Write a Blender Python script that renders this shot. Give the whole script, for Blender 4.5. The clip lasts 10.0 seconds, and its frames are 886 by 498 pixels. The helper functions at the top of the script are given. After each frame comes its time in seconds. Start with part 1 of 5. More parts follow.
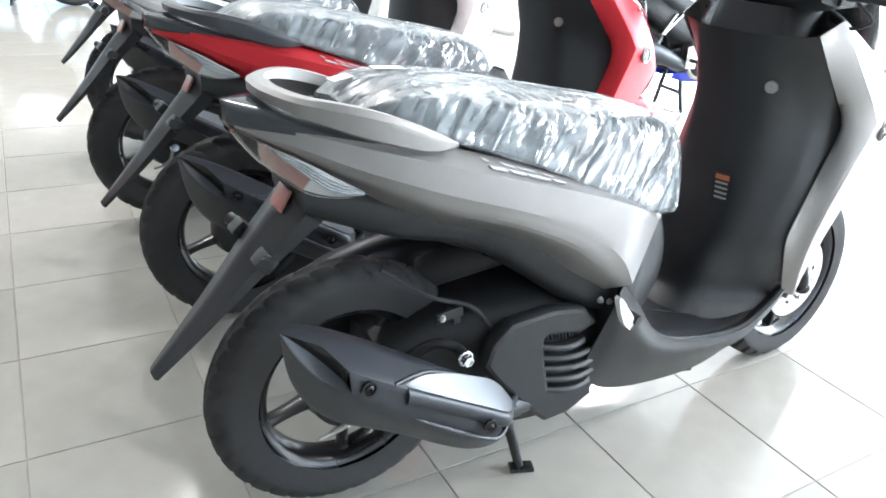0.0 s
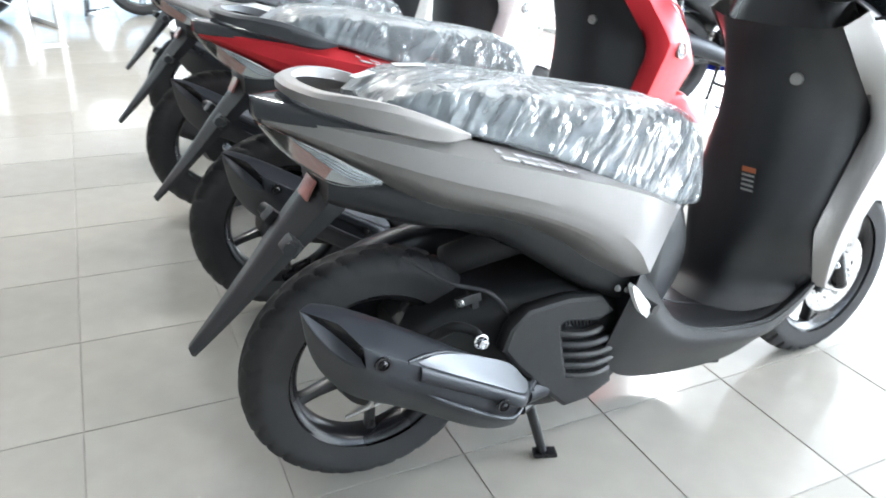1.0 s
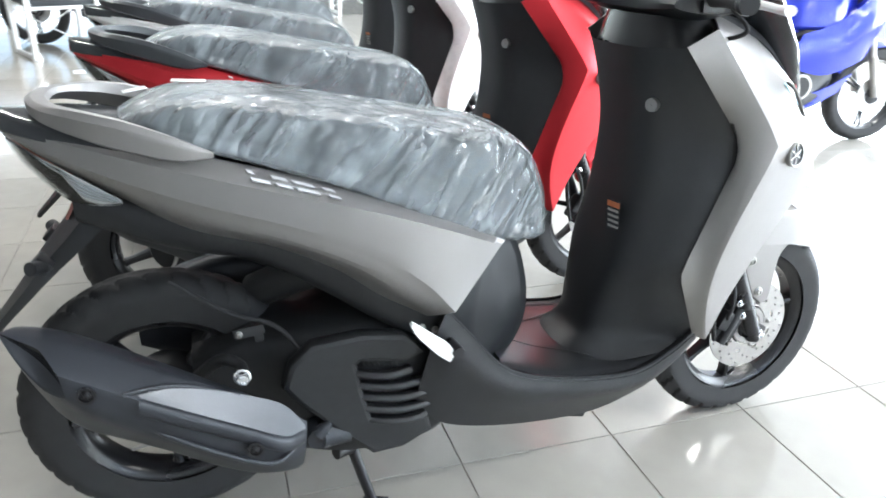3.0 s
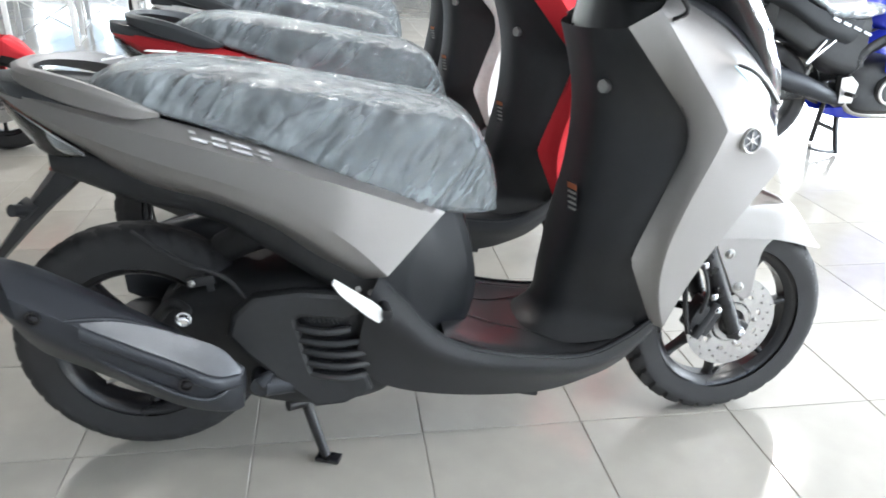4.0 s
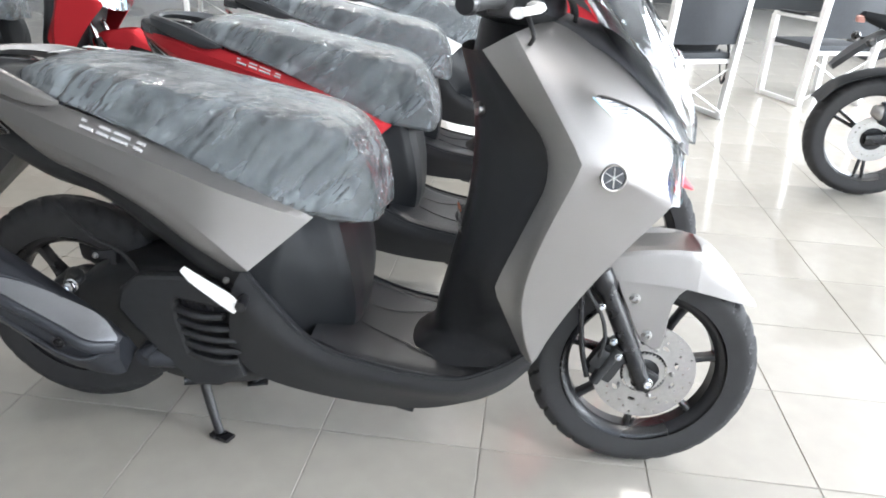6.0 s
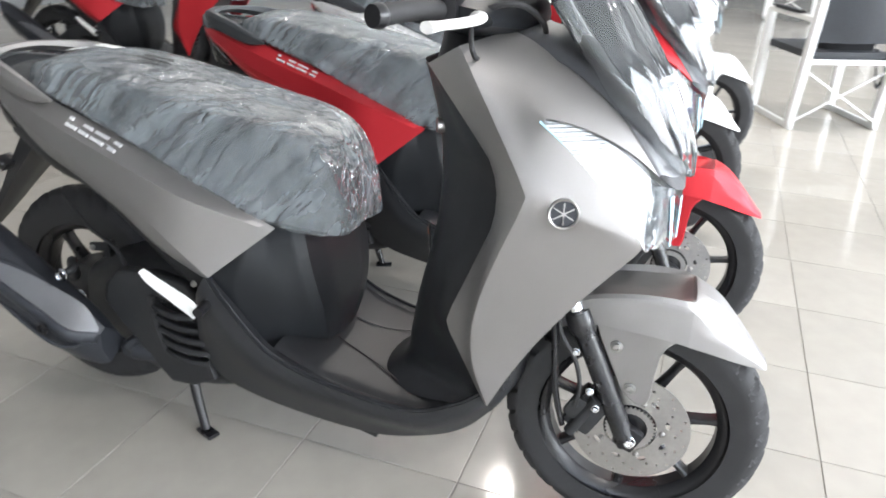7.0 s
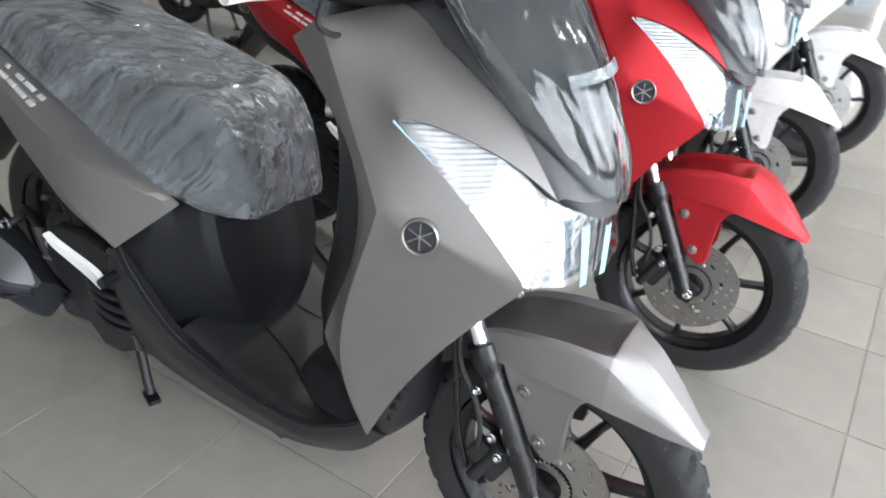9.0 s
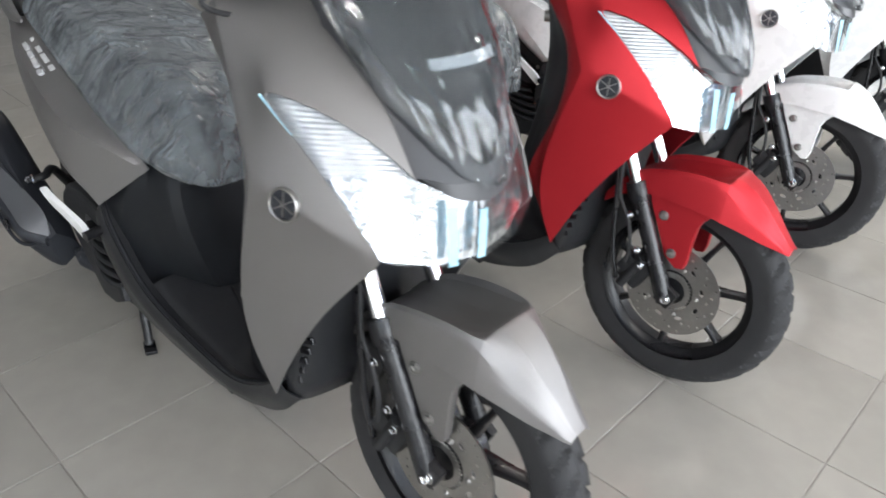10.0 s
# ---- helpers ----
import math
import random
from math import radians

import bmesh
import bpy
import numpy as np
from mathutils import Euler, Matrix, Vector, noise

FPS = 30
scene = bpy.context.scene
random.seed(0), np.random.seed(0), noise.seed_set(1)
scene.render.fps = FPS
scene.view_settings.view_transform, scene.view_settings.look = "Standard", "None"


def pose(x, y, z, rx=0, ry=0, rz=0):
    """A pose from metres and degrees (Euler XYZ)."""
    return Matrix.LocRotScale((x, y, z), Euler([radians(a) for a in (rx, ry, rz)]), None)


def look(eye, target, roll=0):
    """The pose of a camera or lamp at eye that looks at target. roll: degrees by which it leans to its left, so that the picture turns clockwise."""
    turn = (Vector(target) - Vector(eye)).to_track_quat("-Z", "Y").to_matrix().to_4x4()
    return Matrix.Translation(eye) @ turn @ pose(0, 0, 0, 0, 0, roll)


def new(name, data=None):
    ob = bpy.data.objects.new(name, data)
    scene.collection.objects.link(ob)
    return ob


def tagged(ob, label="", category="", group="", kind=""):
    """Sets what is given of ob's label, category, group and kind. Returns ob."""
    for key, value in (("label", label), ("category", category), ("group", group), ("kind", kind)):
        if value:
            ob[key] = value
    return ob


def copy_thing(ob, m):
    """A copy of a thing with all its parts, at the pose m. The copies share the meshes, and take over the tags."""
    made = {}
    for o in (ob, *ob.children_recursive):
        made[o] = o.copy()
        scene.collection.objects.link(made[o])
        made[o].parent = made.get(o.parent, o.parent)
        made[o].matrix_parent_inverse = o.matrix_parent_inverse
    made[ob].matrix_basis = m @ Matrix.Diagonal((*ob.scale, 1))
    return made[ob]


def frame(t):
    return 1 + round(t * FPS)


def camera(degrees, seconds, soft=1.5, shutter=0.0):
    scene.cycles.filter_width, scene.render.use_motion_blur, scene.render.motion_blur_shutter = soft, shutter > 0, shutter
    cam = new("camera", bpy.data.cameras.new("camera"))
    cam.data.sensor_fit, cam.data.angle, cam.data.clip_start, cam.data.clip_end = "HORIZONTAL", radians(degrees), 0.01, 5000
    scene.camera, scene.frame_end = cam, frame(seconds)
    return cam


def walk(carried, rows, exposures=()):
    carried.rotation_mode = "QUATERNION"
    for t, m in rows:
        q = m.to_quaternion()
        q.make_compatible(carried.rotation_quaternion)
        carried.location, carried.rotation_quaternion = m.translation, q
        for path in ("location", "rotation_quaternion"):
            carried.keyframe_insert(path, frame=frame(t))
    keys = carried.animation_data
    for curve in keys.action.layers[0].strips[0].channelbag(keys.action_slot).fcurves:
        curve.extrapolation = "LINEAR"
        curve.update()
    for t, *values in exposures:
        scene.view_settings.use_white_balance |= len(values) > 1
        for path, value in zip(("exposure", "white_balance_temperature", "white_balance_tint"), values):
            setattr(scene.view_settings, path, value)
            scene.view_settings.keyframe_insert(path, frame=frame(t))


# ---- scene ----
cam = camera(63.0, 10.0, soft=1.7, shutter=0.5)
PATH = [
    (0, (-0.462, -1.075, 1.161), (0.479, 0.451, 0.276), 5.2),
    (0.5, (-0.468, -1.105, 1.159), (0.481, 0.408, 0.258), 4.4),
    (1, (-0.426, -1.171, 1.169), (0.369, 0.434, 0.28), 3.1),
    (1.5, (-0.326, -1.273, 1.184), (0.379, 0.395, 0.335), 3.6),
    (2, (-0.205, -1.32, 1.189), (0.46, 0.343, 0.3), 2.0),
    (2.5, (-0.056, -1.271, 1.194), (0.576, 0.387, 0.27), 3.1),
    (2.7, (0.007, -1.248, 1.171), (0.667, 0.443, 0.331), 2.4),
    (3.8, (0.38, -1.444, 1.126), (0.66, 0.357, 0.304), 2.2),
    (4, (0.424, -1.441, 1.12), (0.711, 0.36, 0.3), 1.7),
    (4.5, (0.588, -1.401, 1.12), (0.76, 0.403, 0.273), 2.7),
    (5, (0.735, -1.413, 1.138), (0.725, 0.403, 0.299), 0.8),
    (5.5, (0.926, -1.488, 1.148), (0.763, 0.329, 0.328), 2.9),
    (5.7, (0.975, -1.492, 1.148), (0.81, 0.329, 0.338), 3.0),
    (6.8, (1.3, -1.267, 1.186), (0.799, 0.472, 0.335), 1.3),
    (7, (1.382, -1.247, 1.191), (0.778, 0.454, 0.328), 1.7),
    (7.5, (1.539, -1.213, 1.217), (0.816, 0.413, 0.305), 3.4),
    (8, (1.605, -1.131, 1.208), (0.941, 0.505, 0.268), 4.5),
    (8.5, (1.638, -0.963, 1.195), (0.884, 0.575, 0.163), 5.7),
    (9, (1.659, -0.863, 1.202), (0.735, 0.604, 0.205), 2.4),
    (9.5, (1.784, -0.777, 1.191), (0.682, 0.574, 0.211), 3.2),
    (10, (1.961, -0.689, 1.205), (0.78, 0.57, 0.195), 1.5),
]
EXPOSURES = [(0.0, 1.95, 6220, 9), (2.5, 1.65, 6250, 9), (4.5, 1.4, 6420, 11), (5.5, 1.38, 6450, 12), (7.5, 1.15, 6600, 13), (8.5, 0.8, 6550, 13), (9.0, 0.65, 6550, 13), (10.0, 0.52, 6600, 13)]
walk(cam, [(t, look(eye, target, roll)) for t, eye, target, roll in PATH], EXPOSURES)

# ---- world and large lights ----
SUN_UP, SUN_TURN = radians(48), radians(115)
world = bpy.data.worlds.new("sky")
scene.world = world
world.use_nodes = True
sky = world.node_tree.nodes.new("ShaderNodeTexSky")
sky.sky_type, sky.sun_disc = "NISHITA", False
sky.sun_elevation, sky.sun_rotation = SUN_UP, SUN_TURN
world.node_tree.links.new(sky.outputs[0], world.node_tree.nodes["Background"].inputs[0])
world.node_tree.nodes["Background"].inputs[1].default_value = 0.12

# the showroom: x0, x1, y0, y1 and ceiling height
X0, X1, Y0, Y1, HIGH = -6.0, 7.0, -4.4, 13.6, 3.5


def window_light(name, place, turn, wide, high, watts, tint):
    """Daylight that comes in through one window opening."""
    lamp = bpy.data.lights.new(name, "AREA")
    lamp.shape, lamp.size, lamp.size_y, lamp.energy, lamp.color = "RECTANGLE", wide, high, watts, tint
    ob = new(name, lamp)
    ob.matrix_world = pose(*place, *turn)
    return ob


DAY = (0.87, 0.945, 1.0)
window_light("daylight_east", (X1 - 0.02, 3.3, 1.75), (90, 0, 90), 13.2, 2.6, 640, DAY)
window_light("daylight_south", (4.3, Y0 + 0.02, 1.6), (90, 0, 180), 5.0, 2.9, 820, DAY)
window_light("daylight_north", (-2.0, Y1 - 0.02, 1.7), (90, 0, 0), 6.0, 2.2, 620, DAY)


def bulb_light(place):
    lamp = bpy.data.lights.new("bulb_light", "AREA")
    lamp.shape, lamp.size, lamp.energy, lamp.color = "DISK", 0.26, 16, (1.0, 0.97, 0.92)
    new("bulb_light", lamp).matrix_world = pose(*place)


LAMPS = [(0.4, 3.4), (2.3, 3.4), (-1.6, 3.4), (4.4, 3.4), (0.4, 7.0), (2.8, -1.8)]
for lx, ly in LAMPS:
    bulb_light((lx, ly, HIGH - 0.12))

# ---- materials ----
def shader(name, base, rough=0.5, metal=0.0, grain=0.0, scale=40.0, bump=0.0, bump_scale=300.0, **sockets):
    """A Principled surface whose colour and gloss vary at two scales, with a fine relief."""
    m = bpy.data.materials.new(name)
    m.use_nodes = True
    t = m.node_tree
    p = t.nodes["Principled BSDF"]
    p.inputs["Base Color"].default_value = (*base, 1)
    p.inputs["Roughness"].default_value = rough
    p.inputs["Metallic"].default_value = metal
    for key, value in sockets.items():
        p.inputs[key.replace("_", " ")].default_value = value
    place = t.nodes.new("ShaderNodeTexCoord")
    if grain:
        fine, wide = t.nodes.new("ShaderNodeTexNoise"), t.nodes.new("ShaderNodeTexNoise")
        fine.inputs["Scale"].default_value, wide.inputs["Scale"].default_value = scale, scale / 9
        fine.inputs["Detail"].default_value = wide.inputs["Detail"].default_value = 5
        both = t.nodes.new("ShaderNodeMath")
        both.operation = "ADD"
        tone = t.nodes.new("ShaderNodeMapRange")
        tone.inputs[1].default_value, tone.inputs[2].default_value = 0.6, 1.4
        tone.inputs[3].default_value, tone.inputs[4].default_value = 1 - grain, 1 + grain
        mix = t.nodes.new("ShaderNodeMix")
        mix.data_type, mix.blend_type = "RGBA", "MULTIPLY"
        mix.inputs[0].default_value = 1
        mix.inputs[6].default_value = (*base, 1)
        for n in (fine, wide):
            t.links.new(place.outputs["Object"], n.inputs["Vector"])
        t.links.new(fine.outputs[0], both.inputs[0])
        t.links.new(wide.outputs[0], both.inputs[1])
        t.links.new(both.outputs[0], tone.inputs[0])
        t.links.new(tone.outputs[0], mix.inputs[7])
        t.links.new(mix.outputs[2], p.inputs["Base Color"])
        gloss = t.nodes.new("ShaderNodeMapRange")
        gloss.inputs[3].default_value, gloss.inputs[4].default_value = max(rough - 0.08, 0.02), rough + 0.08
        t.links.new(wide.outputs[0], gloss.inputs[0])
        t.links.new(gloss.outputs[0], p.inputs["Roughness"])
    if bump:
        relief, b = t.nodes.new("ShaderNodeTexNoise"), t.nodes.new("ShaderNodeBump")
        relief.inputs["Scale"].default_value = bump_scale
        b.inputs["Strength"].default_value, b.inputs["Distance"].default_value = bump, 0.002
        t.links.new(place.outputs["Object"], relief.inputs["Vector"])
        t.links.new(relief.outputs[0], b.inputs["Height"])
        t.links.new(b.outputs[0], p.inputs["Normal"])
    return m


def film(name, clear, haze, rough, bump, run=(1.0, 1.0, 1.0), turn=(0.0, 0.0, 0.0), size=26.0, gloss=1.0, streaks=0.0, milky=(0.64, 0.73, 0.80)):
    """Thin clear plastic film: mostly lets the ground show, with a milky haze and crumpled facets that meet in sharp creases."""
    m = bpy.data.materials.new(name)
    m.use_nodes = True
    t = m.node_tree
    t.nodes.remove(t.nodes["Principled BSDF"])
    see, milk, shine = (t.nodes.new("ShaderNodeBsdf" + k) for k in ("Transparent", "Diffuse", "Glossy"))
    milk.inputs[0].default_value = (*milky, 1)
    see.inputs[0].default_value = (0.94, 0.96, 0.97, 1)
    shine.inputs["Roughness"].default_value = rough
    place, cloud, b = t.nodes.new("ShaderNodeTexCoord"), t.nodes.new("ShaderNodeTexNoise"), t.nodes.new("ShaderNodeBump")
    stretch, bend, sway = t.nodes.new("ShaderNodeMapping"), t.nodes.new("ShaderNodeTexNoise"), t.nodes.new("ShaderNodeMix")
    stretch.vector_type = "TEXTURE"
    stretch.inputs["Rotation"].default_value, stretch.inputs["Scale"].default_value = turn, run
    t.links.new(place.outputs["Object"], stretch.inputs["Vector"])
    bend.inputs["Scale"].default_value = size * 0.7
    sway.data_type, sway.blend_type = "RGBA", "ADD"
    sway.inputs[0].default_value = 1.3 / size
    t.links.new(stretch.outputs[0], bend.inputs["Vector"])
    t.links.new(stretch.outputs[0], sway.inputs[6])
    t.links.new(bend.outputs["Color"], sway.inputs[7])
    total = None
    for k, weight in ((1.0, 1.0), (2.1, 0.40)):
        facet, add = t.nodes.new("ShaderNodeTexVoronoi"), t.nodes.new("ShaderNodeMath")
        facet.inputs["Scale"].default_value = size * k
        add.operation, add.inputs[1].default_value = "MULTIPLY_ADD", weight
        t.links.new(sway.outputs[2], facet.inputs["Vector"])
        t.links.new(facet.outputs["Distance"], add.inputs[0])
        if total:
            t.links.new(total, add.inputs[2])
        total = add.outputs[0]
    # thin ridges drawn out along the pull
    streak, level, peak, ridge = t.nodes.new("ShaderNodeTexNoise"), t.nodes.new("ShaderNodeMath"), t.nodes.new("ShaderNodeMath"), t.nodes.new("ShaderNodeMath")
    streak.inputs["Scale"].default_value, streak.inputs["Detail"].default_value = size * 1.7, 1.5
    level.operation, level.inputs[1].default_value = "SUBTRACT", 0.5
    peak.operation = "ABSOLUTE"
    ridge.operation, ridge.inputs[1].default_value = "MULTIPLY_ADD", streaks
    t.links.new(sway.outputs[2], streak.inputs["Vector"])
    t.links.new(streak.outputs[0], level.inputs[0])
    t.links.new(level.outputs[0], peak.inputs[0])
    t.links.new(peak.outputs[0], ridge.inputs[0])
    t.links.new(total, ridge.inputs[2])
    total = ridge.outputs[0]
    cloud.inputs["Scale"].default_value, cloud.inputs["Detail"].default_value = 16, 5
    t.links.new(stretch.outputs[0], cloud.inputs["Vector"])
    slack, loose = t.nodes.new("ShaderNodeMapRange"), t.nodes.new("ShaderNodeTexNoise")
    loose.inputs["Scale"].default_value = 13
    slack.inputs[1].default_value, slack.inputs[2].default_value = 0.40, 0.60
    slack.inputs[3].default_value, slack.inputs[4].default_value = bump * 0.35, bump
    t.links.new(place.outputs["Object"], loose.inputs["Vector"])
    t.links.new(loose.outputs[0], slack.inputs[0])
    t.links.new(slack.outputs[0], b.inputs["Strength"])
    b.inputs["Distance"].default_value = 0.4 / size
    t.links.new(total, b.inputs["Height"])
    t.links.new(b.outputs[0], shine.inputs["Normal"])
    soft = t.nodes.new("ShaderNodeBump")
    soft.inputs["Strength"].default_value, soft.inputs["Distance"].default_value = bump * 0.8, 0.4 / size
    t.links.new(total, soft.inputs["Height"])
    t.links.new(soft.outputs[0], milk.inputs["Normal"])
    amount = t.nodes.new("ShaderNodeMapRange")
    amount.inputs[1].default_value, amount.inputs[2].default_value = 0.3, 0.7
    amount.inputs[3].default_value, amount.inputs[4].default_value = haze * 0.5, haze * 1.5
    t.links.new(cloud.outputs[0], amount.inputs[0])
    edge = t.nodes.new("ShaderNodeFresnel")
    edge.inputs["IOR"].default_value = 1.32
    t.links.new(b.outputs[0], edge.inputs["Normal"])
    lift = t.nodes.new("ShaderNodeMath")
    lift.operation, lift.inputs[1].default_value, lift.inputs[2].default_value = "MULTIPLY_ADD", gloss, 1 - clear
    t.links.new(edge.outputs[0], lift.inputs[0])
    hazy, glossy = t.nodes.new("ShaderNodeMixShader"), t.nodes.new("ShaderNodeMixShader")
    t.links.new(amount.outputs[0], hazy.inputs[0])
    t.links.new(see.outputs[0], hazy.inputs[1])
    t.links.new(milk.outputs[0], hazy.inputs[2])
    t.links.new(lift.outputs[0], glossy.inputs[0])
    t.links.new(hazy.outputs[0], glossy.inputs[1])
    t.links.new(shine.outputs[0], glossy.inputs[2])
    t.links.new(glossy.outputs[0], t.nodes["Material Output"].inputs[0])
    return m


def tile_surface():
    """Polished cream porcelain: soft veins, a tone of its own for each tile, faint wear in the gloss."""
    m = shader("porcelain", (0.405, 0.382, 0.34), 0.12, 0, grain=0.07, scale=14, Specular_IOR_Level=0.5)
    t = m.node_tree
    p = t.nodes["Principled BSDF"]
    info, tone, mix = t.nodes.new("ShaderNodeObjectInfo"), t.nodes.new("ShaderNodeMapRange"), t.nodes.new("ShaderNodeMix")
    tone.inputs[3].default_value, tone.inputs[4].default_value = 0.94, 1.04
    mix.data_type, mix.blend_type = "RGBA", "MULTIPLY"
    mix.inputs[0].default_value = 1
    old = p.inputs["Base Color"].links[0].from_socket
    t.links.new(info.outputs["Random"], tone.inputs[0])
    t.links.new(old, mix.inputs[6])
    t.links.new(tone.outputs[0], mix.inputs[7])
    t.links.new(mix.outputs[2], p.inputs["Base Color"])
    return m


def ribbed():
    """A grey reflector with fine level ribs."""
    m = shader("ribbed_reflector", (0.68, 0.69, 0.70), 0.25, 0.45, grain=0.25, scale=60)
    t = m.node_tree
    place, wave, b = t.nodes.new("ShaderNodeTexCoord"), t.nodes.new("ShaderNodeTexWave"), t.nodes.new("ShaderNodeBump")
    wave.bands_direction = "Z"
    wave.inputs["Scale"].default_value = 48
    b.inputs["Strength"].default_value, b.inputs["Distance"].default_value = 0.4, 0.003
    t.links.new(place.outputs["Object"], wave.inputs["Vector"])
    t.links.new(wave.outputs[0], b.inputs["Height"])
    t.links.new(b.outputs[0], t.nodes["Principled BSDF"].inputs["Normal"])
    return m


GREY = shader("matte_titanium_paint", (0.290, 0.279, 0.275), 0.49, 0.80, grain=0.03, scale=500, bump=0.02, bump_scale=1500)
RED = shader("matte_red_paint", (0.58, 0.026, 0.036), 0.42, 0.55, grain=0.03, scale=500, bump=0.02, bump_scale=1500)
WHITE = shader("pearl_white_paint", (0.82, 0.82, 0.81), 0.28, 0.0, grain=0.02, scale=300, Coat_Weight=0.3)
BLUE = shader("racing_blue_paint", (0.02, 0.04, 0.5), 0.22, 0.1, grain=0.03, scale=200, Coat_Weight=0.6)
DARK = shader("dark_grey_plastic", (0.018, 0.019, 0.0215), 0.40, 0.0, grain=0.12, scale=60, bump=0.12, bump_scale=900)
SMOOTH = shader("smooth_dark_plastic", (0.013, 0.0145, 0.017), 0.42, 0.0, grain=0.08, scale=50, bump=0.03, bump_scale=1200, Specular_IOR_Level=0.28)
COWL = shader("matte_cowl_plastic", (0.06, 0.061, 0.066), 0.36, 0.0, grain=0.06, scale=50, bump=0.05, bump_scale=1000)
RAIL = shader("charcoal_paint", (0.055, 0.06, 0.066), 0.4, 0.25, grain=0.05, scale=300)
GUN = shader("gunmetal_cover", (0.030, 0.033, 0.040), 0.42, 0.3, grain=0.06, scale=200, bump=0.03, bump_scale=1200)
SILVER = shader("silver_mesh_cover", (0.19, 0.196, 0.21), 0.40, 0.85, grain=0.06, scale=400, bump=0.25, bump_scale=420)
TAILTOP = shader("glossy_tail_cover", (0.05, 0.054, 0.06), 0.16, 0.2, grain=0.05, scale=100)
SEAT = shader("seat_vinyl", (0.030, 0.034, 0.040), 0.5, 0.0, grain=0.06, scale=12)
RUBBER = shader("tyre_rubber", (0.023, 0.023, 0.0245), 0.70, 0.0, grain=0.18, scale=30, bump=0.15, bump_scale=400)
BLACK = shader("black_enamel", (0.012, 0.012, 0.014), 0.28, 0.0, grain=0.1, scale=50)
ENGINE = shader("black_engine_casting", (0.018, 0.019, 0.021), 0.5, 0.1, grain=0.2, scale=60, bump=0.2, bump_scale=500)
CHROME = shader("chrome", (0.82, 0.83, 0.85), 0.1, 1.0, grain=0.02, scale=100)
STEEL = shader("brushed_steel", (0.42, 0.41, 0.395), 0.34, 1.0, grain=0.1, scale=120, bump=0.05, bump_scale=600)
BADGE = shader("bright_badge", (0.85, 0.85, 0.86), 0.22, 0.3, grain=0.02, scale=100)
PALE = shader("white_wrapping_foam", (0.8, 0.8, 0.79), 0.5, 0.0, grain=0.05, scale=90, bump=0.3, bump_scale=120)
MIRROR = shader("lamp_reflector", (0.74, 0.76, 0.78), 0.14, 0.95, grain=0.15, scale=60, bump=1.0, bump_scale=55)
SMOKE = shader("smoked_screen", (0.02, 0.022, 0.025), 0.06, 0.0, grain=0.02, scale=20, Transmission_Weight=0.4, IOR=1.2)
LENS = film("clear_lens", 0.97, 0.02, 0.04, 0.02, size=10.0)
TAILRED = shader("red_lens", (0.58, 0.27, 0.22), 0.25, 0.0, grain=0.1, scale=150)
RIBBED = ribbed()
TAILWHITE = shader("fluted_tail_lens", (0.85, 0.83, 0.82), 0.18, 0.3, grain=0.15, scale=90, bump=0.6, bump_scale=160)
TAPE = shader("blue_tape", (0.36, 0.62, 0.74), 0.4, 0.0, grain=0.1, scale=60)
LABEL = shader("label_print", (0.36, 0.36, 0.35), 0.5, 0.0, grain=0.05, scale=60)
ORANGE = shader("orange_print", (0.5, 0.15, 0.06), 0.5, 0.0, grain=0.05, scale=60)
REFLECT = shader("red_reflector", (0.4, 0.17, 0.14), 0.2, 0.0, grain=0.2, scale=250)
WRAP = film("seat_wrap_film", 0.970, 0.48, 0.22, 0.95, (4.2, 1.0, 1.1), (0.0, -0.8, 0.3), 21.0, 0.24, 1.7, (0.31, 0.345, 0.37))
STRIP = film("white_strip_film", 0.95, 0.17, 0.2, 0.2)
BAG = film("screen_wrap_film", 0.97, 0.10, 0.07, 0.4, (1.0, 1.0, 7.0), (0.0, -0.5, 0.0), 24.0, 1.6, 0.0, (0.26, 0.29, 0.31))
TILE = tile_surface()
GROUT = shader("tile_joint", (0.33, 0.31, 0.28), 0.8, 0.0, grain=0.2, scale=20)
PLASTER = shader("wall_paint", (0.55, 0.56, 0.57), 0.7, 0.0, grain=0.05, scale=6, bump=0.05, bump_scale=80)
SHADE = shader("dark_panel_wall", (0.07, 0.075, 0.08), 0.5, 0.0, grain=0.15, scale=4)
DIM = shader("grey_wall_paint", (0.2, 0.205, 0.21), 0.7, 0.0, grain=0.08, scale=5, bump=0.05, bump_scale=80)
CEIL = shader("ceiling_paint", (0.55, 0.55, 0.55), 0.8, 0.0, grain=0.03, scale=5)
FRAME = shader("white_metal", (0.78, 0.78, 0.77), 0.35, 0.1, grain=0.04, scale=60)
WOVEN = shader("woven_dark_seat", (0.026, 0.030, 0.036), 0.6, 0.0, grain=0.2, scale=120, bump=0.8, bump_scale=140)
CLOTH = shader("black_cloth", (0.015, 0.016, 0.018), 0.85, 0.0, grain=0.2, scale=60, bump=0.3, bump_scale=200)
PAPER = shader("pale_paper", (0.75, 0.79, 0.83), 0.6, 0.0, grain=0.03, scale=30)
GLOW = bpy.data.materials.new("lamp_diffuser")
GLOW.use_nodes = True
GLOW.node_tree.nodes["Principled BSDF"].inputs["Emission Color"].default_value = (1, 0.97, 0.92, 1)
GLOW.node_tree.nodes["Principled BSDF"].inputs["Emission Strength"].default_value = 6.0


